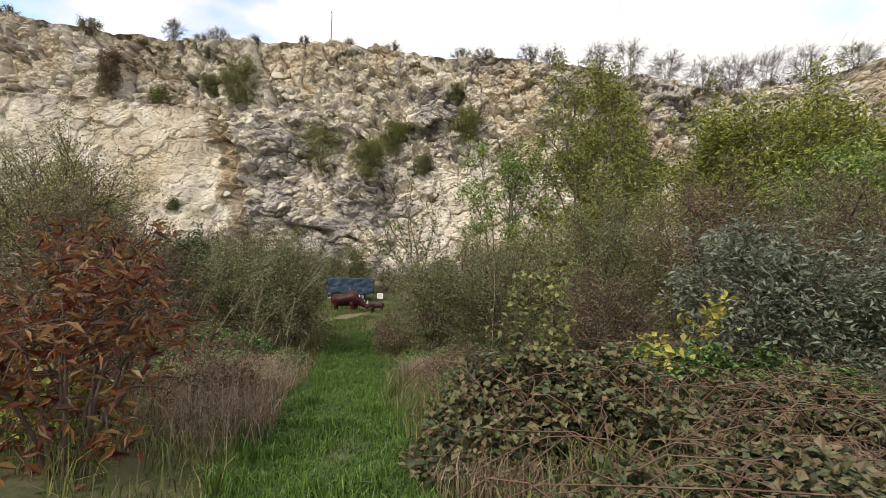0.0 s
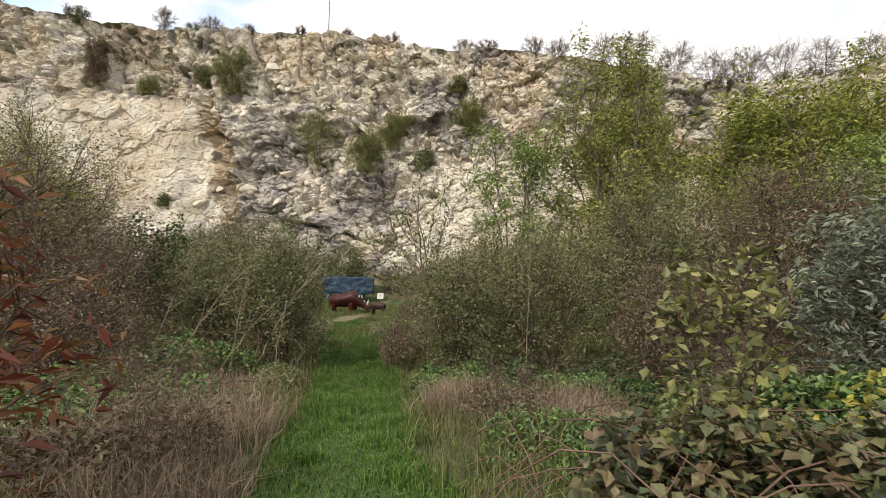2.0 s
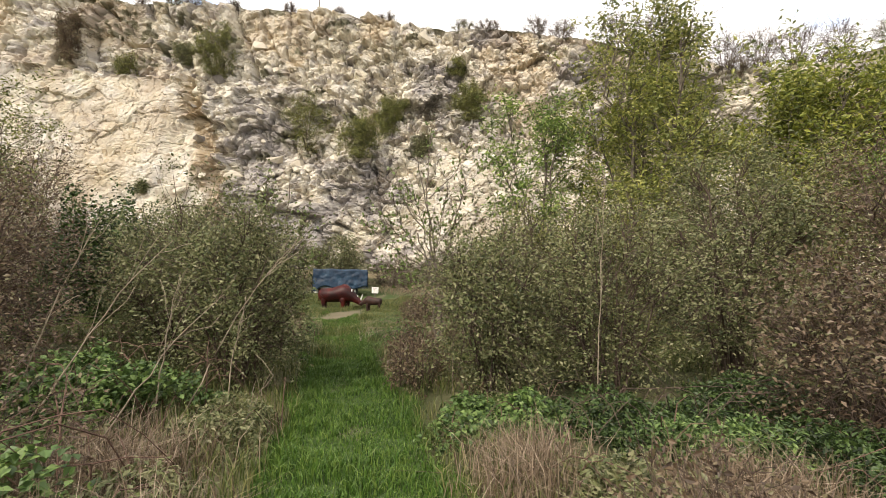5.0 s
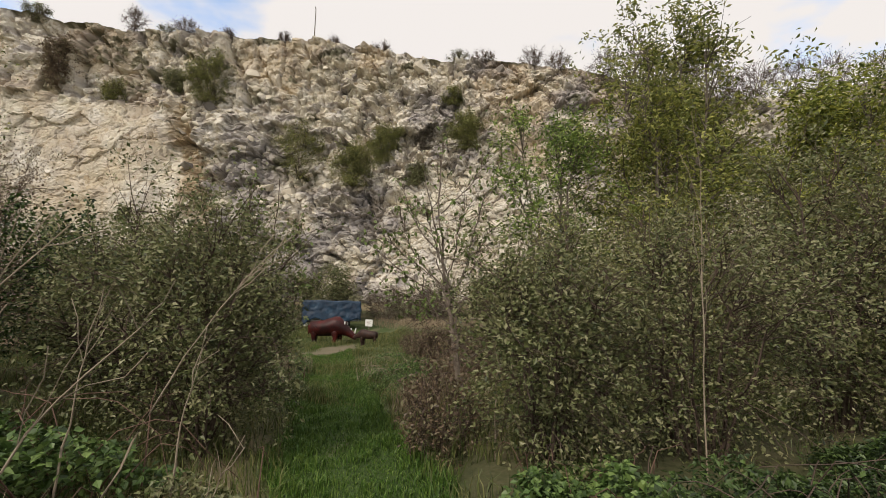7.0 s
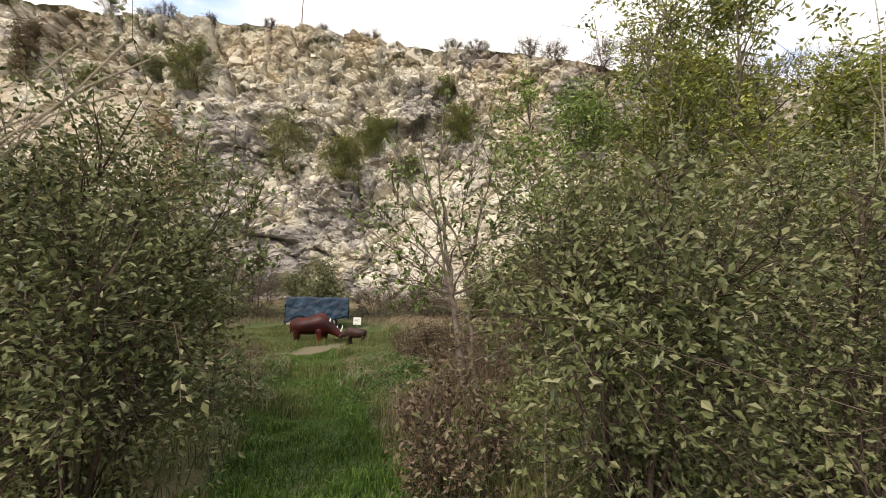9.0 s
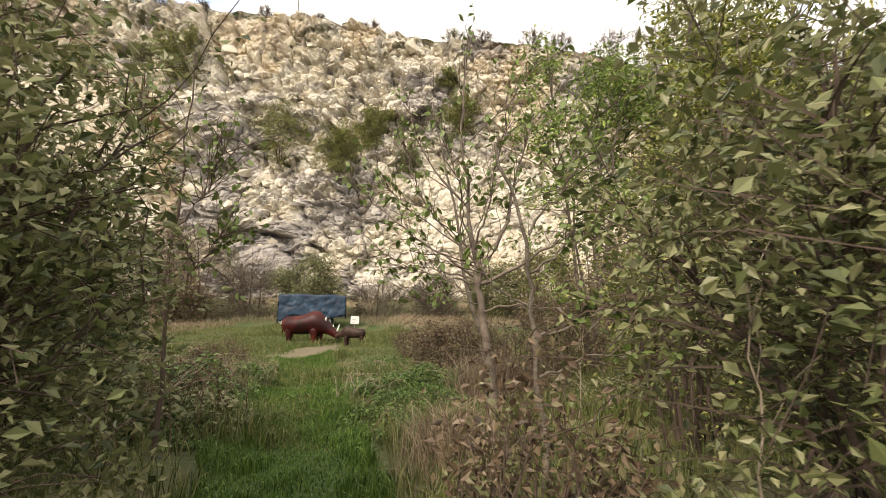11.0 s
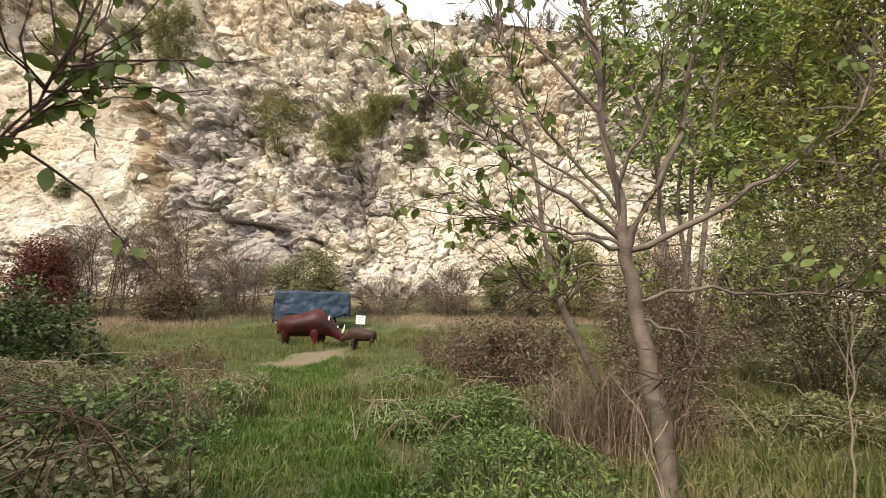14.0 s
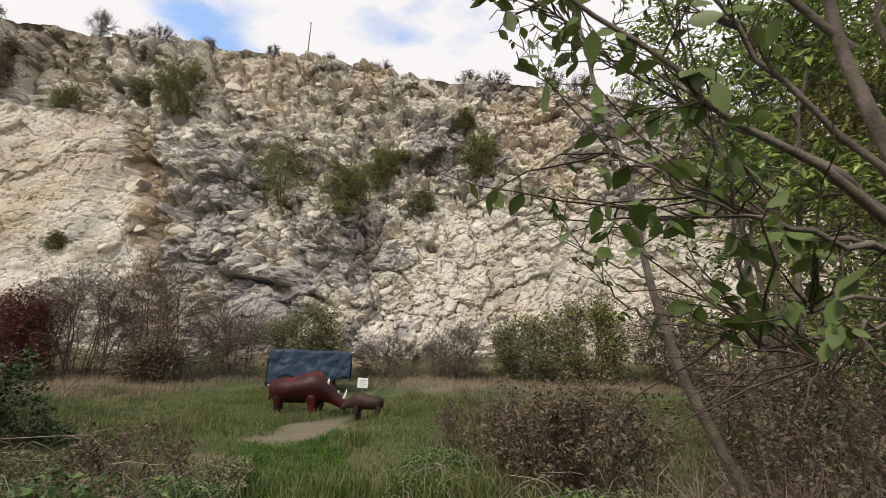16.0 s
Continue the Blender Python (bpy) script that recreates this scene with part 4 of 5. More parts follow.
# ---- the main tree and saplings beside the path ----
def limb(pts, r0, r1, k=14, wob=0.012, seed=0):
    """One unsteady limb through the given places, as points and radii."""
    rng = np.random.default_rng(seed)
    p = np.array(pts, float)
    s = np.concatenate([[0], np.cumsum(np.linalg.norm(np.diff(p, axis=0), axis=1))])
    t = np.linspace(0, s[-1], k)
    q = np.stack([np.interp(t, s, p[:, i]) for i in range(3)], 1)
    q[1:-1] = (q[:-2] + 2 * q[1:-1] + q[2:]) / 4
    q[1:-1] += rng.normal(size=(k - 2, 3)) * wob
    return q[None], (r1 + (r0 - r1) * (1 - np.linspace(0, 1, k)) ** 1.4)[None] * rng.uniform(0.92, 1.1, (1, k))


def leaf_shape():
    """A broad pointed leaf, cupped along its midrib, 1 m long."""
    rows = [(0.0, 0.02), (0.2, 0.2), (0.45, 0.29), (0.7, 0.22), (0.9, 0.08), (1.0, 0.0)]
    V, F = [], []
    for y, hw in rows:
        V += [(-hw, y, 0.06 * hw - 0.12 * y * y), (0, y, -0.05 * hw - 0.12 * y * y), (hw, y, 0.06 * hw - 0.12 * y * y)]
    for i in range(len(rows) - 1):
        for j in (0, 1):
            F.append((3 * i + j, 3 * i + j + 1, 3 * i + j + 4, 3 * i + j + 3))
    me = np_mesh("leaf", np.array(V, float), np.array(F), M_WALNUT, True)
    return me


LEAF = leaf_shape()


def hand_tree(name, label, category, foot, stem, limbs, leaf_n, leaf_size, seed, bark, twig_n=60, leaf_low=0.45, twig_len=0.35, bare=0.0):
    """A tree whose trunk and limbs are set out one by one; places are relative to its foot."""
    rng = np.random.default_rng(seed)
    ob = thing(name, foot, label, category)
    P, R = limb(*stem, k=18, wob=0.014, seed=seed)
    V, F = tubes(P, R, 10)
    child("trunk", np_mesh("trunk", V, F, bark, True), ob)
    every = []
    for i, l in enumerate(limbs):
        p, r = limb(*l, k=14, wob=0.02, seed=seed + 1 + i)
        every.append(p[0])
        V, F = tubes(p, r, 7)
        child("limb", np_mesh("limb", V, F, bark, True), ob)
    A = np.stack(every)
    p, d = pick(rng, A, twig_n, 0.3)
    d /= np.linalg.norm(d, axis=1, keepdims=True) + 1e-6
    way = d * 0.7 + rng.normal(size=d.shape) * 0.5 + np.array([0, 0, 0.25])
    T = curve_set(rng, p, p + way * twig_len * rng.uniform(0.4, 1.2, (twig_n, 1)), 6, 0.03, 0.05)
    V, F = tubes(T, (0.006 * np.linspace(1, 0.35, 6))[None].repeat(twig_n, 0), 4)
    tagged(child("twigwork", np_mesh("twigwork", V, F, M_TWIG), ob), kind="stuff")
    lp, ld = pick(rng, T, leaf_n, leaf_low)
    lp = lp[lp[:, 2] > bare]
    for i in range(len(lp)):
        q = child("leaf", LEAF, ob)
        s = leaf_size * rng.uniform(0.6, 1.25)
        q.matrix_local = Matrix.LocRotScale(lp[i], Euler((rng.normal() * 0.5 - 0.7, rng.normal() * 0.5, rng.uniform(0, 6.28))), (s, s, s))
    return ob


def foot_at(x, y):
    return (x, y, float(gz(x, y)) - 0.08)


hand_tree("walnut_tree", "young grey-barked tree with bare spreading limbs and few broad leaves", "tree", foot_at(-0.85, 19.6),
          ([(-0.11, 0, 0), (-0.14, 0, 0.6), (-0.23, 0.08, 1.3), (-0.34, 0.1, 1.95), (-0.37, 0.1, 2.2)], 0.088, 0.05),
          [([(-0.36, 0.1, 2.1), (-0.4, 0.1, 2.6), (-0.52, 0.15, 3.4), (-0.62, 0.2, 4.6), (-0.5, 0.2, 6.0)], 0.039, 0.010),
           ([(-0.33, 0.1, 1.95), (-0.25, 0.05, 2.25), (0.1, 0, 2.9), (0.2, 0, 3.6), (0.5, 0, 4.6)], 0.035, 0.010),
           ([(-0.33, 0.1, 2.0), (0, 0, 2.15), (0.55, -0.1, 2.45), (1.2, -0.15, 2.9), (1.7, -0.1, 3.6)], 0.028, 0.008),
           ([(-0.4, 0.1, 2.35), (-0.9, 0.0, 2.9), (-1.3, -0.1, 3.5), (-1.5, -0.1, 4.2)], 0.019, 0.005),
           ([(-0.36, 0.12, 2.2), (-0.7, 0.3, 2.7), (-1.2, 0.4, 3.0), (-2.0, 0.4, 3.7)], 0.017, 0.005),
           ([(-0.38, 0.1, 2.1), (-0.8, -0.05, 2.35), (-1.35, -0.15, 2.75), (-1.8, -0.2, 3.1), (-2.3, -0.2, 3.5)], 0.027, 0.006),
           ([(-0.36, 0.1, 2.02), (-0.9, -0.1, 2.08), (-1.45, -0.2, 2.22), (-1.75, -0.2, 2.42)], 0.020, 0.004),
           ([(-0.36, 0.1, 2.05), (-0.95, 0.1, 2.22), (-1.65, 0.1, 2.28)], 0.017, 0.004),
           ([(-0.35, 0.1, 1.9), (-0.75, 0.2, 1.86), (-1.2, 0.3, 1.72)], 0.014, 0.004),
           ([(-0.33, 0.1, 1.72), (-0.7, 0.0, 1.78), (-0.85, 0, 1.62), (-1.15, 0, 1.66)], 0.012, 0.004),
           ([(-0.3, 0.1, 1.6), (0.2, 0.0, 1.7), (0.9, -0.1, 1.66), (1.6, -0.1, 1.72)], 0.017, 0.006),
           ([(-0.28, 0.1, 1.45), (0.05, -0.05, 1.35), (0.12, -0.1, 1.22), (-0.05, -0.2, 1.1), (-0.3, -0.25, 1.0)], 0.014, 0.006),
           ([(-0.44, 0.13, 3.1), (-0.9, 0.1, 3.6), (-1.3, 0.1, 4.2), (-1.5, 0.1, 4.9)], 0.023, 0.006),
           ([(-0.38, 0.1, 2.3), (-0.55, -0.2, 2.9), (-0.62, -0.35, 3.5), (-0.9, -0.4, 4.2)], 0.019, 0.005),
           ([(-0.4, 0.1, 2.5), (-0.2, -0.25, 3.0), (-0.15, -0.4, 3.6), (0.1, -0.5, 4.3)], 0.019, 0.005),
           ([(-0.55, 0.2, 4.2), (0.1, 0.2, 4.8), (0.6, 0.3, 5.6)], 0.017, 0.005)],
          1050, 0.11, 81, M_PALEBARK, 480, 0.35, 0.5, 1.7)
hand_tree("thin_tree", "thin leaning tree with flaking brown bark and short dead branches", "tree", foot_at(-0.5, 22.1),
          ([(0, 0, 0), (-0.35, 0, 0.8), (-0.7, 0, 1.5), (-0.95, 0, 2.3), (-1.05, 0.05, 3.4), (-1.35, 0.05, 4.6), (-1.6, 0, 6.0)], 0.06, 0.015),
          [([(-0.85, 0, 2.0), (-1.3, 0, 2.35), (-1.6, 0, 2.7)], 0.018, 0.005), ([(-1.0, 0, 3.0), (-0.6, 0, 3.5), (-0.4, 0, 4.1)], 0.016, 0.004), ([(-1.2, 0, 4.1), (-1.8, 0, 4.5), (-2.1, 0, 5.0)], 0.014, 0.004), ([(-1.4, 0, 4.8), (-1.0, 0, 5.4), (-0.9, 0, 6.0)], 0.014, 0.004), ([(-0.9, 0, 2.5), (-1.5, 0.1, 2.75), (-1.9, 0.1, 3.3)], 0.013, 0.004)],
          110, 0.1, 91, M_BARK, 60)
hand_tree("crooked_sapling", "crooked dark sapling with round green leaves", "sapling", foot_at(-0.72, 16.35),
          ([(0, 0, 0), (-0.03, 0, 0.8), (-0.1, -0.05, 1.4), (-0.14, -0.1, 2.0), (-0.34, -0.2, 2.6), (-0.4, -0.2, 2.8)], 0.03, 0.012),
          [([(-0.1, -0.05, 1.5), (-0.45, 0, 1.75), (-0.7, 0, 2.1)], 0.012, 0.004), ([(-0.1, -0.05, 1.3), (0.35, 0, 1.5), (0.8, 0, 1.55)], 0.014, 0.004), ([(-0.13, -0.05, 1.8), (0.2, 0, 2.05), (0.7, 0.05, 2.25)], 0.012, 0.004), ([(-0.13, -0.1, 2.1), (0.2, 0, 2.6), (0.5, 0, 3.2)], 0.012, 0.004), ([(-0.05, 0, 1.0), (0.4, 0, 1.2), (0.9, 0.1, 1.1)], 0.012, 0.004)],
          330, 0.085, 101, M_BARK, 110, 0.1)
hand_tree("round_leaf_sapling", "thin sapling with hanging round grey-green leaves", "sapling", foot_at(-4.45, 17.35),
          ([(0, 0, 0), (0.02, 0, 1.0), (-0.02, 0, 2.0), (0.05, 0, 3.0), (0.1, 0, 4.4)], 0.028, 0.008),
          [([(0, 0, 1.5), (-0.5, 0, 2.0), (-0.9, 0, 2.4)], 0.012, 0.004), ([(0, 0, 1.7), (0.35, 0, 2.1), (0.6, 0, 2.5)], 0.012, 0.004), ([(0, 0, 2.0), (-0.5, 0, 2.5), (-0.8, 0, 3.1)], 0.012, 0.004), ([(0, 0, 2.4), (0.35, 0, 2.8), (0.5, 0, 3.3)], 0.012, 0.004), ([(0, 0, 2.8), (-0.35, 0, 3.3), (-0.5, 0, 3.9)], 0.01, 0.004), ([(0, 0.02, 1.2), (-0.6, 0.1, 1.5), (-1.1, 0.1, 1.7)], 0.01, 0.004)],
          950, 0.085, 111, M_TWIG, 260, 0.1, 0.55)


def stalk(pts, r, label, seed, mat=None):
    """A dead stalk or fallen branch."""
    x, y = pts[0][0], pts[0][1]
    ob = thing("dead_branch", (x, y, pts[0][2]), label, "branch")
    P, R = limb([(a - x, b - y, c - pts[0][2]) for a, b, c in pts], r, r * 0.35, 12, 0.01, seed)
    V, F = tubes(P, R, 6)
    child("stem", np_mesh("stem", V, F, mat or M_STALK, True), ob)
    rng = np.random.default_rng(seed)
    p, d = pick(rng, P, 5, 0.4)
    T = curve_set(rng, p, p + d * 2.2 + rng.normal(size=p.shape) * 0.12, 4, 0, 0.05)
    V, F = tubes(T, np.full((5, 4), r * 0.3), 4)
    tagged(child("twigwork", np_mesh("twigwork", V, F, mat or M_STALK), ob), kind="stuff")


def stalk_at(x, y, dx, dy, h, r, label, seed):
    z = float(gz(x, y)) - 0.05
    stalk([(x, y, z), (x + dx * 0.35, y + dy * 0.35, z + h * 0.4), (x + dx * 0.7, y + dy * 0.7, z + h * 0.78), (x + dx, y + dy, z + h)], r, label, seed)


DEAD = "long pale dead stem leaning across the shrubs"
for q, (x, y, dx, dy, h) in enumerate([(-3.3, 10.6, 1.2, 0.3, 1.65), (-3.0, 11.4, 0.9, 0.4, 1.9), (-4.2, 10.8, 1.5, 0.2, 2.1), (-3.6, 12.0, 0.3, 0.0, 1.9), (-2.9, 12.3, 0.2, 0.1, 1.6), (-5.0, 11.5, 1.1, 0.0, 2.4), (-2.6, 12.0, 0.35, 0.3, 0.75), (-5.0, 17.0, 0.8, 0.6, 0.8), (-5.6, 17.6, 1.0, 0.9, 0.6), (0.6, 14.2, 0.1, 0, 2.6), (1.9, 13.9, 0.15, 0.1, 3.4), (-0.25, 14.4, 0.02, 0.05, 1.6), (0.2, 19.4, 0.1, 0, 1.5), (-1.3, 18.6, -0.2, 0, 0.9)]):
    stalk_at(x, y, dx, dy, h, 0.011, DEAD, 700 + q)


# ---- the statues ----
def loft(rings, sides=18):
    """A closed skin through rings: centre (x, z), half height, half width."""
    V, F = [], []
    for x, z, hz, hw, y in rings:
        for i in range(sides):
            a = 2 * math.pi * i / sides
            V.append((x, y + hw * math.cos(a), z + hz * math.sin(a)))
    n = len(rings)
    for r in range(n - 1):
        for i in range(sides):
            j = (i + 1) % sides
            F.append((r * sides + i, r * sides + j, (r + 1) * sides + j, (r + 1) * sides + i))
    F += [tuple(range(sides)), tuple(range((n - 1) * sides, n * sides))]
    return V, F


def upright(x, y, levels, sides=12):
    """A leg or horn: levels of (z, dx, half length, half width)."""
    V, F = [], []
    for z, dx, a, b in levels:
        for i in range(sides):
            t = 2 * math.pi * i / sides
            V.append((x + dx + a * math.cos(t), y + b * math.sin(t), z))
    n = len(levels)
    for r in range(n - 1):
        for i in range(sides):
            j = (i + 1) % sides
            F.append((r * sides + i, r * sides + j, (r + 1) * sides + j, (r + 1) * sides + i))
    F += [tuple(range(sides)), tuple(range((n - 1) * sides, n * sides))]
    return V, F


def statue(name, label, place, turn, pieces, mats, scale):
    bm = bmesh.new()
    for (V, F), mi in pieces:
        vs = [bm.verts.new(v) for v in V]
        for f in F:
            bm.faces.new([vs[i] for i in f]).material_index = mi
    bmesh.ops.recalc_face_normals(bm, faces=bm.faces)
    for f in bm.faces:
        f.smooth = len(f.verts) == 4
    for v in bm.verts:
        v.co += Vector((0, 0, 0.02)) * noise.noise(v.co * 4) + Vector((0, 0.02, 0)) * noise.noise(v.co * 3 + Vector((5, 5, 5)))
    me = bpy.data.meshes.new(name)
    bm.to_mesh(me)
    bm.free()
    for m in mats:
        me.materials.append(m)
    ob = new(name, me)
    ob.matrix_world = Matrix.Translation(place) @ pose(0, 0, 0, 0, 0, turn) @ Matrix.Diagonal((scale, scale, scale, 1))
    return tagged(ob, label, "statue")


def rhino_pieces(young):
    body = [(-1.34, 0.98, 0.10, 0.10, 0), (-1.29, 0.96, 0.30, 0.26, 0), (-1.14, 0.94, 0.43, 0.38, 0), (-0.8, 0.93, 0.46, 0.45, 0), (-0.4, 0.94, 0.48, 0.48, 0), (0.0, 1.0, 0.53, 0.48, 0), (0.35, 1.08, 0.58, 0.45, 0), (0.62, 1.08, 0.56, 0.40, 0), (0.86, 0.99, 0.46, 0.33, 0), (1.05, 0.88, 0.37, 0.27, 0),
            (1.22, 0.76, 0.31, 0.22, 0), (1.38, 0.63, 0.26, 0.19, 0), (1.54, 0.52, 0.21, 0.17, 0), (1.66, 0.45, 0.17, 0.15, 0), (1.72, 0.42, 0.08, 0.08, 0)]
    up = 0.0
    if young:
        up = 0.5
        body = [(x, z * 0.72 + 0.60, hz * 0.98, hw * 0.9, y) for x, z, hz, hw, y in body]
    out = [(loft(body), 0)]
    thin = 0.9 if young else 1.0
    for x, y in ((-1.0, 0.22), (-0.84, -0.22), (0.56, 0.2), (0.42, -0.2)):
        k = -0.06 if x < 0 else 0.04
        out.append((upright(x, y * (0.7 if young else 1), [(0.9 + up * 0.6, 0, 0.28 * thin, 0.18 * thin), (0.62 + up * 0.5, -0.02, 0.22 * thin, 0.16 * thin), (0.38 + up * 0.3, k, 0.15 * thin, 0.14 * thin), (0.15, -0.02, 0.13 * thin, 0.13 * thin), (0.06, 0, 0.16 * thin, 0.15 * thin), (0.0, 0.02, 0.16 * thin, 0.15 * thin)]), 0))
    out.append((upright(-1.31, 0, [(1.1, 0, 0.03, 0.03), (0.8 + up * 0.3, -0.05, 0.025, 0.025), (0.55 + up * 0.5, -0.04, 0.04, 0.03)], 6), 0))
    ez = 1.27 if young else 1.12
    for y in (-0.14, 0.14):
        out.append((upright(1.0, y, [(ez, 0, 0.05, 0.04), (ez + 0.12, 0.01, 0.06, 0.03), (ez + 0.26, 0.04, 0.015, 0.01)], 8), 0 if young or y > 0 else 1))
    if not young:
        out.append((upright(1.56, 0, [(0.62, 0, 0.08, 0.06), (0.75, 0.06, 0.055, 0.045), (0.9, 0.11, 0.035, 0.03), (1.02, 0.13, 0.01, 0.01)], 10), 1))
        out.append((upright(1.34, 0, [(0.82, 0, 0.06, 0.05), (0.92, 0.03, 0.04, 0.03), (1.0, 0.04, 0.01, 0.01)], 10), 1))
    return out


RH = (-8.7, 34.25)
statue("rhinoceros_statue", "life-size red-brown rhinoceros statue with white horns", (RH[0], RH[1], float(gz(*RH)) - 0.03), -6, rhino_pieces(False), (M_STATUE, M_HORN), 0.9)
CA = (-6.3, 32.9)
statue("rhinoceros_calf_statue", "small brown rhinoceros calf statue facing its mother", (CA[0], CA[1], float(gz(*CA)) - 0.03), 172, rhino_pieces(True), (M_CALF,), 0.44)


# ---- the covered trailer ----
def trailer():
    x0, x1, y0, y1 = -13.5, -9.4, 42.6, 43.9
    g = float(gz(-11.4, 43.6))
    ob = thing("covered_trailer", (-11.45, 43.25, g), "long trailer under a sagging blue tarpaulin", "trailer")
    ob.rotation_euler = (0, 0, radians(15))
    w, d, top, low = (x1 - x0) / 2, (y1 - y0) / 2, 2.02, 0.62
    n, m = 72, 44
    # the sheet falls over a ridge frame: unfolded from the front hem over the top to the back hem
    U, S = np.meshgrid(np.linspace(-1, 1, n), np.linspace(0, 1, m))
    fall = 0.36
    hem = low - 0.28 * smooth(0.2, 0.0, np.abs(U + 0.95)) + 0.1 * np.sin(U * 9)
    fz = np.where(S < fall, hem + (top - hem) * (S / fall), np.where(S > 1 - fall, hem + (top - hem) * ((1 - S) / fall), top))
    fy = np.where(S < fall, -d - 0.12 * (1 - S / fall), np.where(S > 1 - fall, d + 0.12 * (1 - (1 - S) / fall), -d + 2 * d * (S - fall) / (1 - 2 * fall)))
    sag = 0.16 * smooth(1, 0, np.abs(fy) / d) * (1 - U ** 2) + 0.025 * np.sin(U * 7 + 1) * (fz > 1.2)
    fold = np.abs(vnoise(U * 3.2 + 0.9 * fz, fz * 2.4 - U * 1.5, 151) - 0.5)
    wr = 0.4 * np.minimum(fold, 0.16) + 0.16 * np.abs(vnoise(U * 7 - fz, fz * 3 + U * 3, 161) - 0.5)
    V = np.stack([U * w + 0.06 * (vnoise(fz * 3, fy * 3, 171) - 0.5), fy + wr * np.where(fy < 0, -1, 1) * smooth(0.3, 1.0, np.abs(fy)), fz - sag - 0.03 * U], -1)
    idx = np.arange(n * m).reshape(m, n)
    F = np.stack([idx[:-1, :-1], idx[:-1, 1:], idx[1:, 1:], idx[1:, :-1]], -1).reshape(-1, 4)
    sheet = child("tarpaulin", np_mesh("tarpaulin", V.reshape(-1, 3), F, M_TARP, True), ob)
    so = sheet.modifiers.new("thickness", "SOLIDIFY")
    so.thickness = 0.012
    for s in (-1, 1):
        P, Q = np.meshgrid(np.linspace(-1, 1, 20), np.linspace(0, 1, 14))
        ez = low - 0.1 + (top - 0.06 - low) * Q
        E = np.stack([s * (w + 0.02 + 0.08 * (vnoise(P * 3, ez * 3, 181) - 0.3)), P * d, ez - 0.03 * s], -1)
        ix = np.arange(280).reshape(14, 20)
        FF = np.stack([ix[:-1, :-1], ix[:-1, 1:], ix[1:, 1:], ix[1:, :-1]], -1).reshape(-1, 4)
        e = child("tarpaulin_end", np_mesh("tarpaulin_end", E.reshape(-1, 3), FF, M_TARP, True), ob)
        e.modifiers.new("thickness", "SOLIDIFY").thickness = 0.012
    bm = bmesh.new()
    bmesh.ops.create_cube(bm, size=1, matrix=Matrix.Translation((0, 0, 0.58)) @ Matrix.Diagonal((2 * w - 0.2, 2 * d - 0.25, 0.12, 1)))
    bmesh.ops.bevel(bm, geom=bm.edges[:], offset=0.015, segments=2, affect="EDGES")
    part("chassis", bm, M_STEEL, ob)
    bm = bmesh.new()
    bmesh.ops.create_cube(bm, size=1, matrix=Matrix.Translation((0, 0, 1.25)) @ Matrix.Diagonal((2 * w - 0.3, 2 * d - 0.35, 1.2, 1)))
    bmesh.ops.bevel(bm, geom=bm.edges[:], offset=0.05, segments=2, affect="EDGES")
    part("load_box", bm, M_STEEL, ob)
    for x in (-w + 0.2, 0.2, 1.0):
        for y in (-d + 0.14, d - 0.14):
            bm = bmesh.new()
            prof = [(0.20, -0.07), (0.28, -0.09), (0.32, -0.06), (0.33, 0), (0.32, 0.06), (0.28, 0.09), (0.20, 0.07)]
            k = 28
            ring = [[bm.verts.new((x + r * math.cos(2 * math.pi * i / k), y + o, 0.33 + r * math.sin(2 * math.pi * i / k))) for r, o in prof] for i in range(k)]
            for i in range(k):
                for j in range(len(prof)):
                    a, b = ring[i], ring[(i + 1) % k]
                    bm.faces.new((a[j], a[(j + 1) % len(prof)], b[(j + 1) % len(prof)], b[j]))
            wheel = thing("wheel", (0, 0, 0), "", "")
            wheel.parent = ob
            part("tyre", bm, M_RUBBER, wheel)
            bm = bmesh.new()
            bmesh.ops.create_cone(bm, cap_ends=True, segments=24, radius1=0.205, radius2=0.17, depth=0.13, matrix=Matrix.Translation((x, y, 0.33)) @ pose(0, 0, 0, 90, 0, 0))
            part("rim", bm, M_WHITE, wheel, "white painted rim")


trailer()


def white_box(x, y, s, turn):
    z = float(gz(x, y)) - 0.01
    bm = bmesh.new()
    bmesh.ops.create_cube(bm, size=1, matrix=Matrix.Translation((0, 0, s[2] / 2)) @ Matrix.Diagonal((*s, 1)))
    bmesh.ops.bevel(bm, geom=bm.edges[:], offset=0.03, segments=2, affect="EDGES")
    me = bpy.data.meshes.new("white_tub")
    bm.to_mesh(me)
    bm.free()
    me.materials.append(M_WHITE)
    ob = new("white_tub", me)
    ob.matrix_world = pose(x, y, z, 0, 0, turn)
    tagged(ob, "white plastic tub on the ground by the trailer", "tub", "tubs under the trailer")


for x, s, t in ((-11.9, (0.34, 0.28, 0.22), 12), (-11.0, (0.36, 0.3, 0.22), -8), (-10.0, (0.24, 0.24, 0.2), 20), (-10.6, (0.22, 0.2, 0.16), 40)):
    white_box(x, 41.7, s, t)


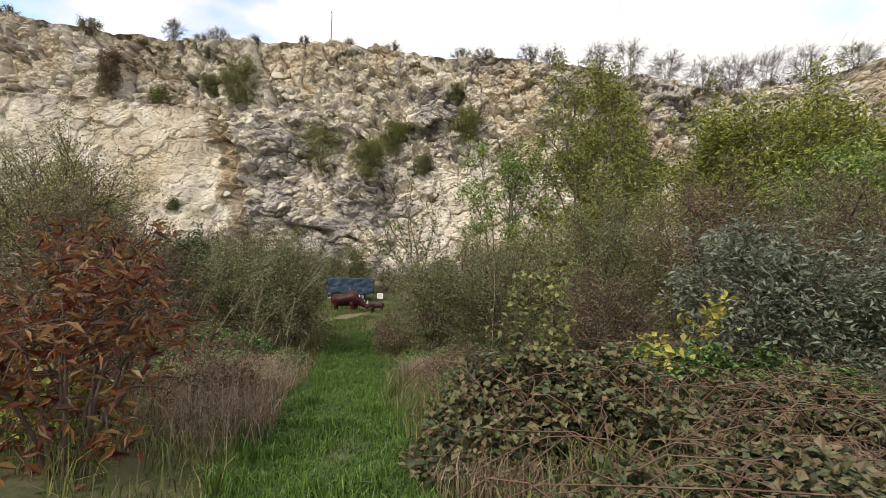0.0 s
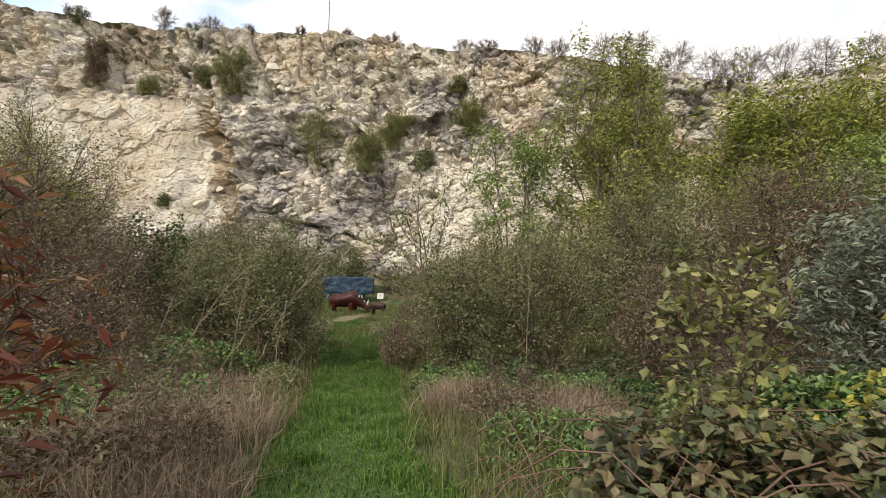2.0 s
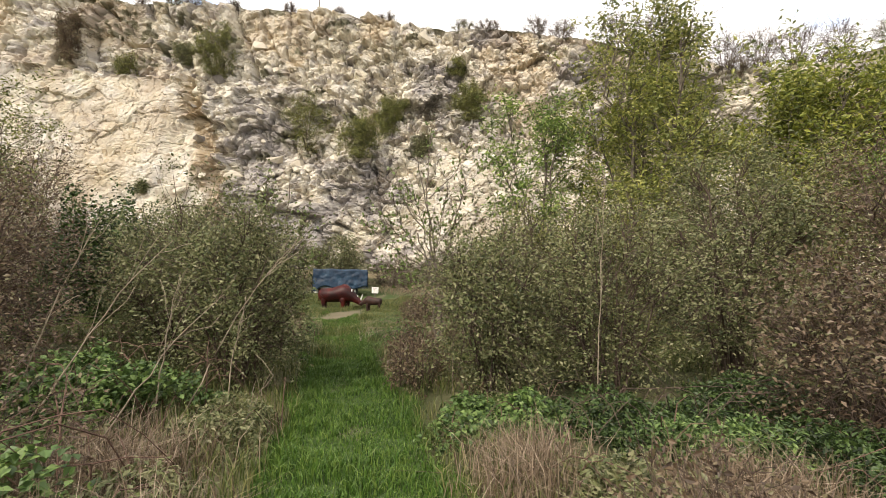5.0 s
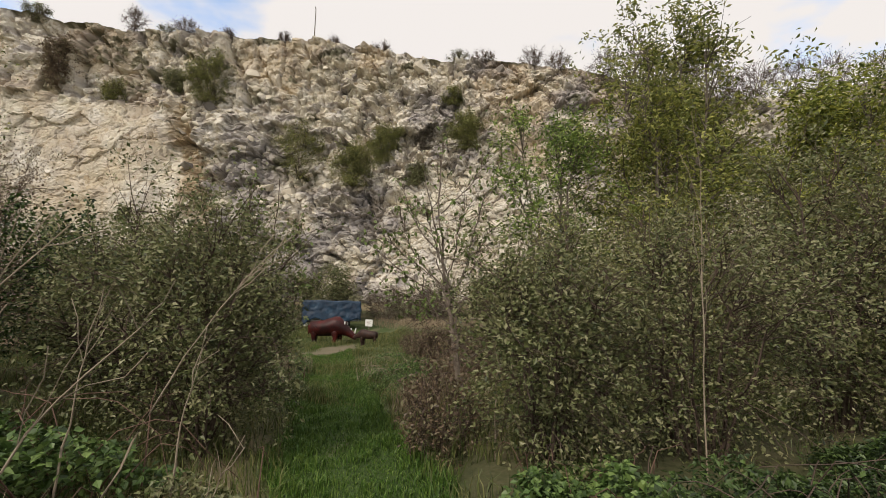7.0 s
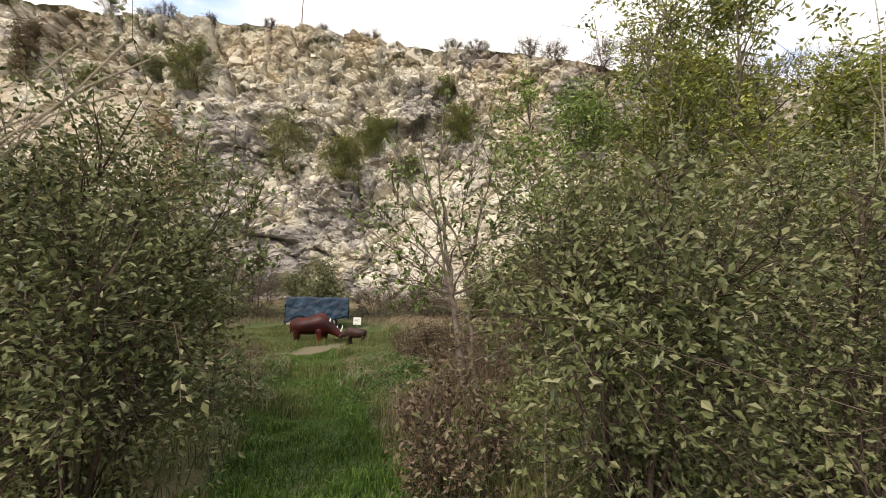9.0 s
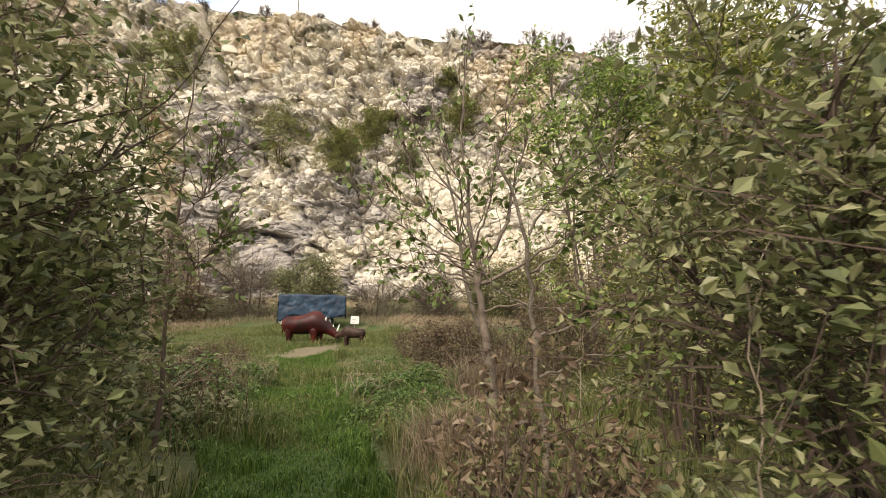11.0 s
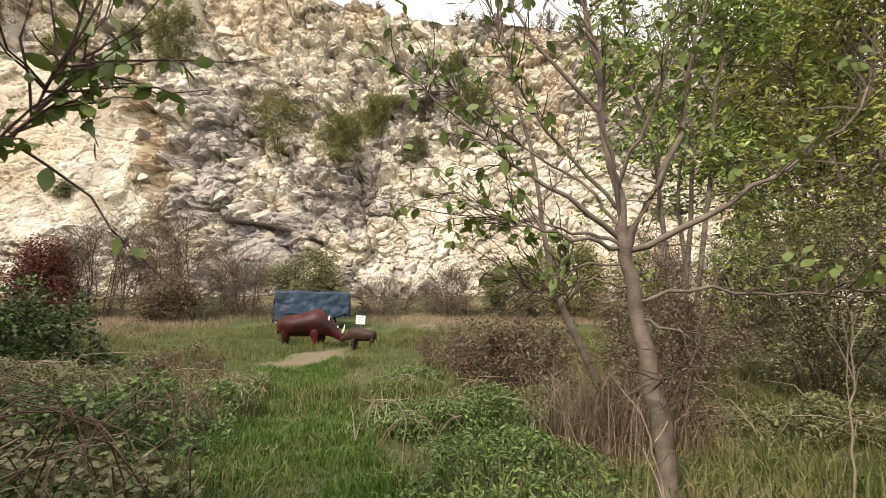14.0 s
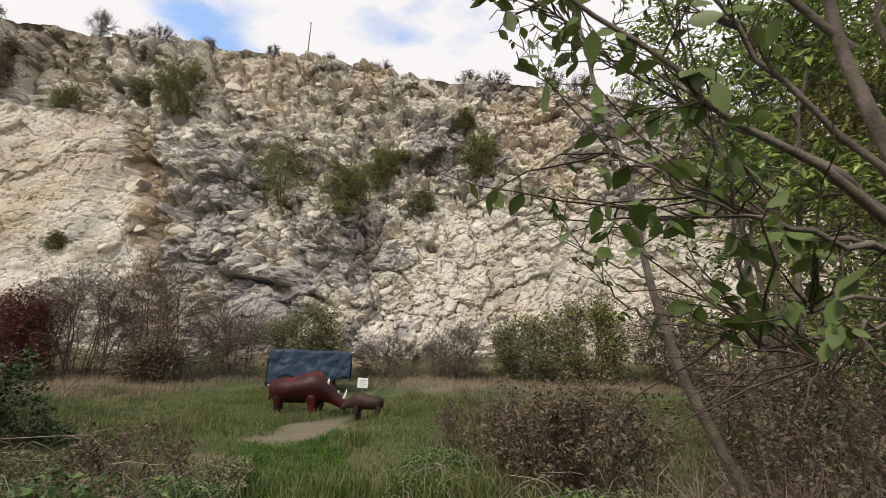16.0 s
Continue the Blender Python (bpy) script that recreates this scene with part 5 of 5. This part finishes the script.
def notice():
    x, y = -8.15, 41.0
    z = float(gz(x, y))
    ob = thing("notice_sign", (x, y, z - 0.1), "small white notice board on a wooden post", "sign")
    bm = bmesh.new()
    bmesh.ops.create_cube(bm, size=1, matrix=Matrix.Translation((0, 0.035, 0.5)) @ Matrix.Diagonal((0.07, 0.05, 1.0, 1)))
    bmesh.ops.bevel(bm, geom=bm.edges[:], offset=0.006, segments=1, affect="EDGES")
    part("post", bm, M_POST, ob)
    bm = bmesh.new()
    bmesh.ops.create_cube(bm, size=1, matrix=Matrix.Translation((0, -0.003, 0.8)) @ pose(0, 0, 0, 0, 2, 0) @ Matrix.Diagonal((0.5, 0.02, 0.46, 1)))
    bmesh.ops.bevel(bm, geom=bm.edges[:], offset=0.004, segments=1, affect="EDGES")
    board = part("board", bm, M_WHITE, ob)
    for i, (dx, ww) in enumerate(((0.0, 0.3), (-0.05, 0.22), (0.02, 0.28), (-0.06, 0.18))):
        bm = bmesh.new()
        bmesh.ops.create_cube(bm, size=1, matrix=Matrix.Translation((dx, -0.016, 0.92 - i * 0.085)) @ Matrix.Diagonal((ww, 0.004, 0.022, 1)))
        part("print_line", bm, M_PRINT, board)


notice()


def rim_pole():
    x = -21.1
    ob = thing("rim_pole", (x, float(np.interp(x, TX, TY)) + 0.4, float(ridge(x)) - 0.6), "thin dark pole standing on the cliff rim", "pole")
    P, R = limb([(0, 0, 0), (0.02, 0, 2), (0.06, 0, 5.2)], 0.07, 0.05, 6, 0.004, 5)
    V, F = tubes(P, R, 8)
    child("shaft", np_mesh("shaft", V, F, M_POST, True), ob)
    P, R = limb([(0, 0, 5.15), (0.0, 0, 5.35)], 0.075, 0.03, 3, 0.0, 6)
    V, F = tubes(P, R, 8)
    child("cap", np_mesh("cap", V, F, M_POST, True), ob)


rim_pole()


# ---- loose blocks in the face and at its foot ----
def block_mesh(seed):
    rng = np.random.default_rng(seed)
    bm = bmesh.new()
    for p in rng.uniform(-0.5, 0.5, (14, 3)):
        bm.verts.new(p * (1, 0.8, 0.8))
    bmesh.ops.convex_hull(bm, input=bm.verts[:])
    for v in [v for v in bm.verts if not v.link_faces]:
        bm.verts.remove(v)
    me = bpy.data.meshes.new("rock")
    bm.to_mesh(me)
    bm.free()
    me.materials.append(M_BLOCK)
    return me


ROCKS = [block_mesh(800 + i) for i in range(10)]
rock_rng = np.random.default_rng(17)
for i in range(290):
    x = rock_rng.uniform(-46, 8)
    z = rock_rng.uniform(2.5, 31)
    if x < -34 and 8 < z < 24:
        continue
    s = rock_rng.uniform(0.5, 1.0) * (1.7 if rock_rng.random() < 0.2 else 1.0)
    q = child("rock", ROCKS[i % 10], cliff)
    q.matrix_world = Matrix.LocRotScale((x, on_cliff(x, z, -0.12 * s), z), Euler(rock_rng.uniform(-0.6, 0.6, 3)), (s * 1.5, s, s))
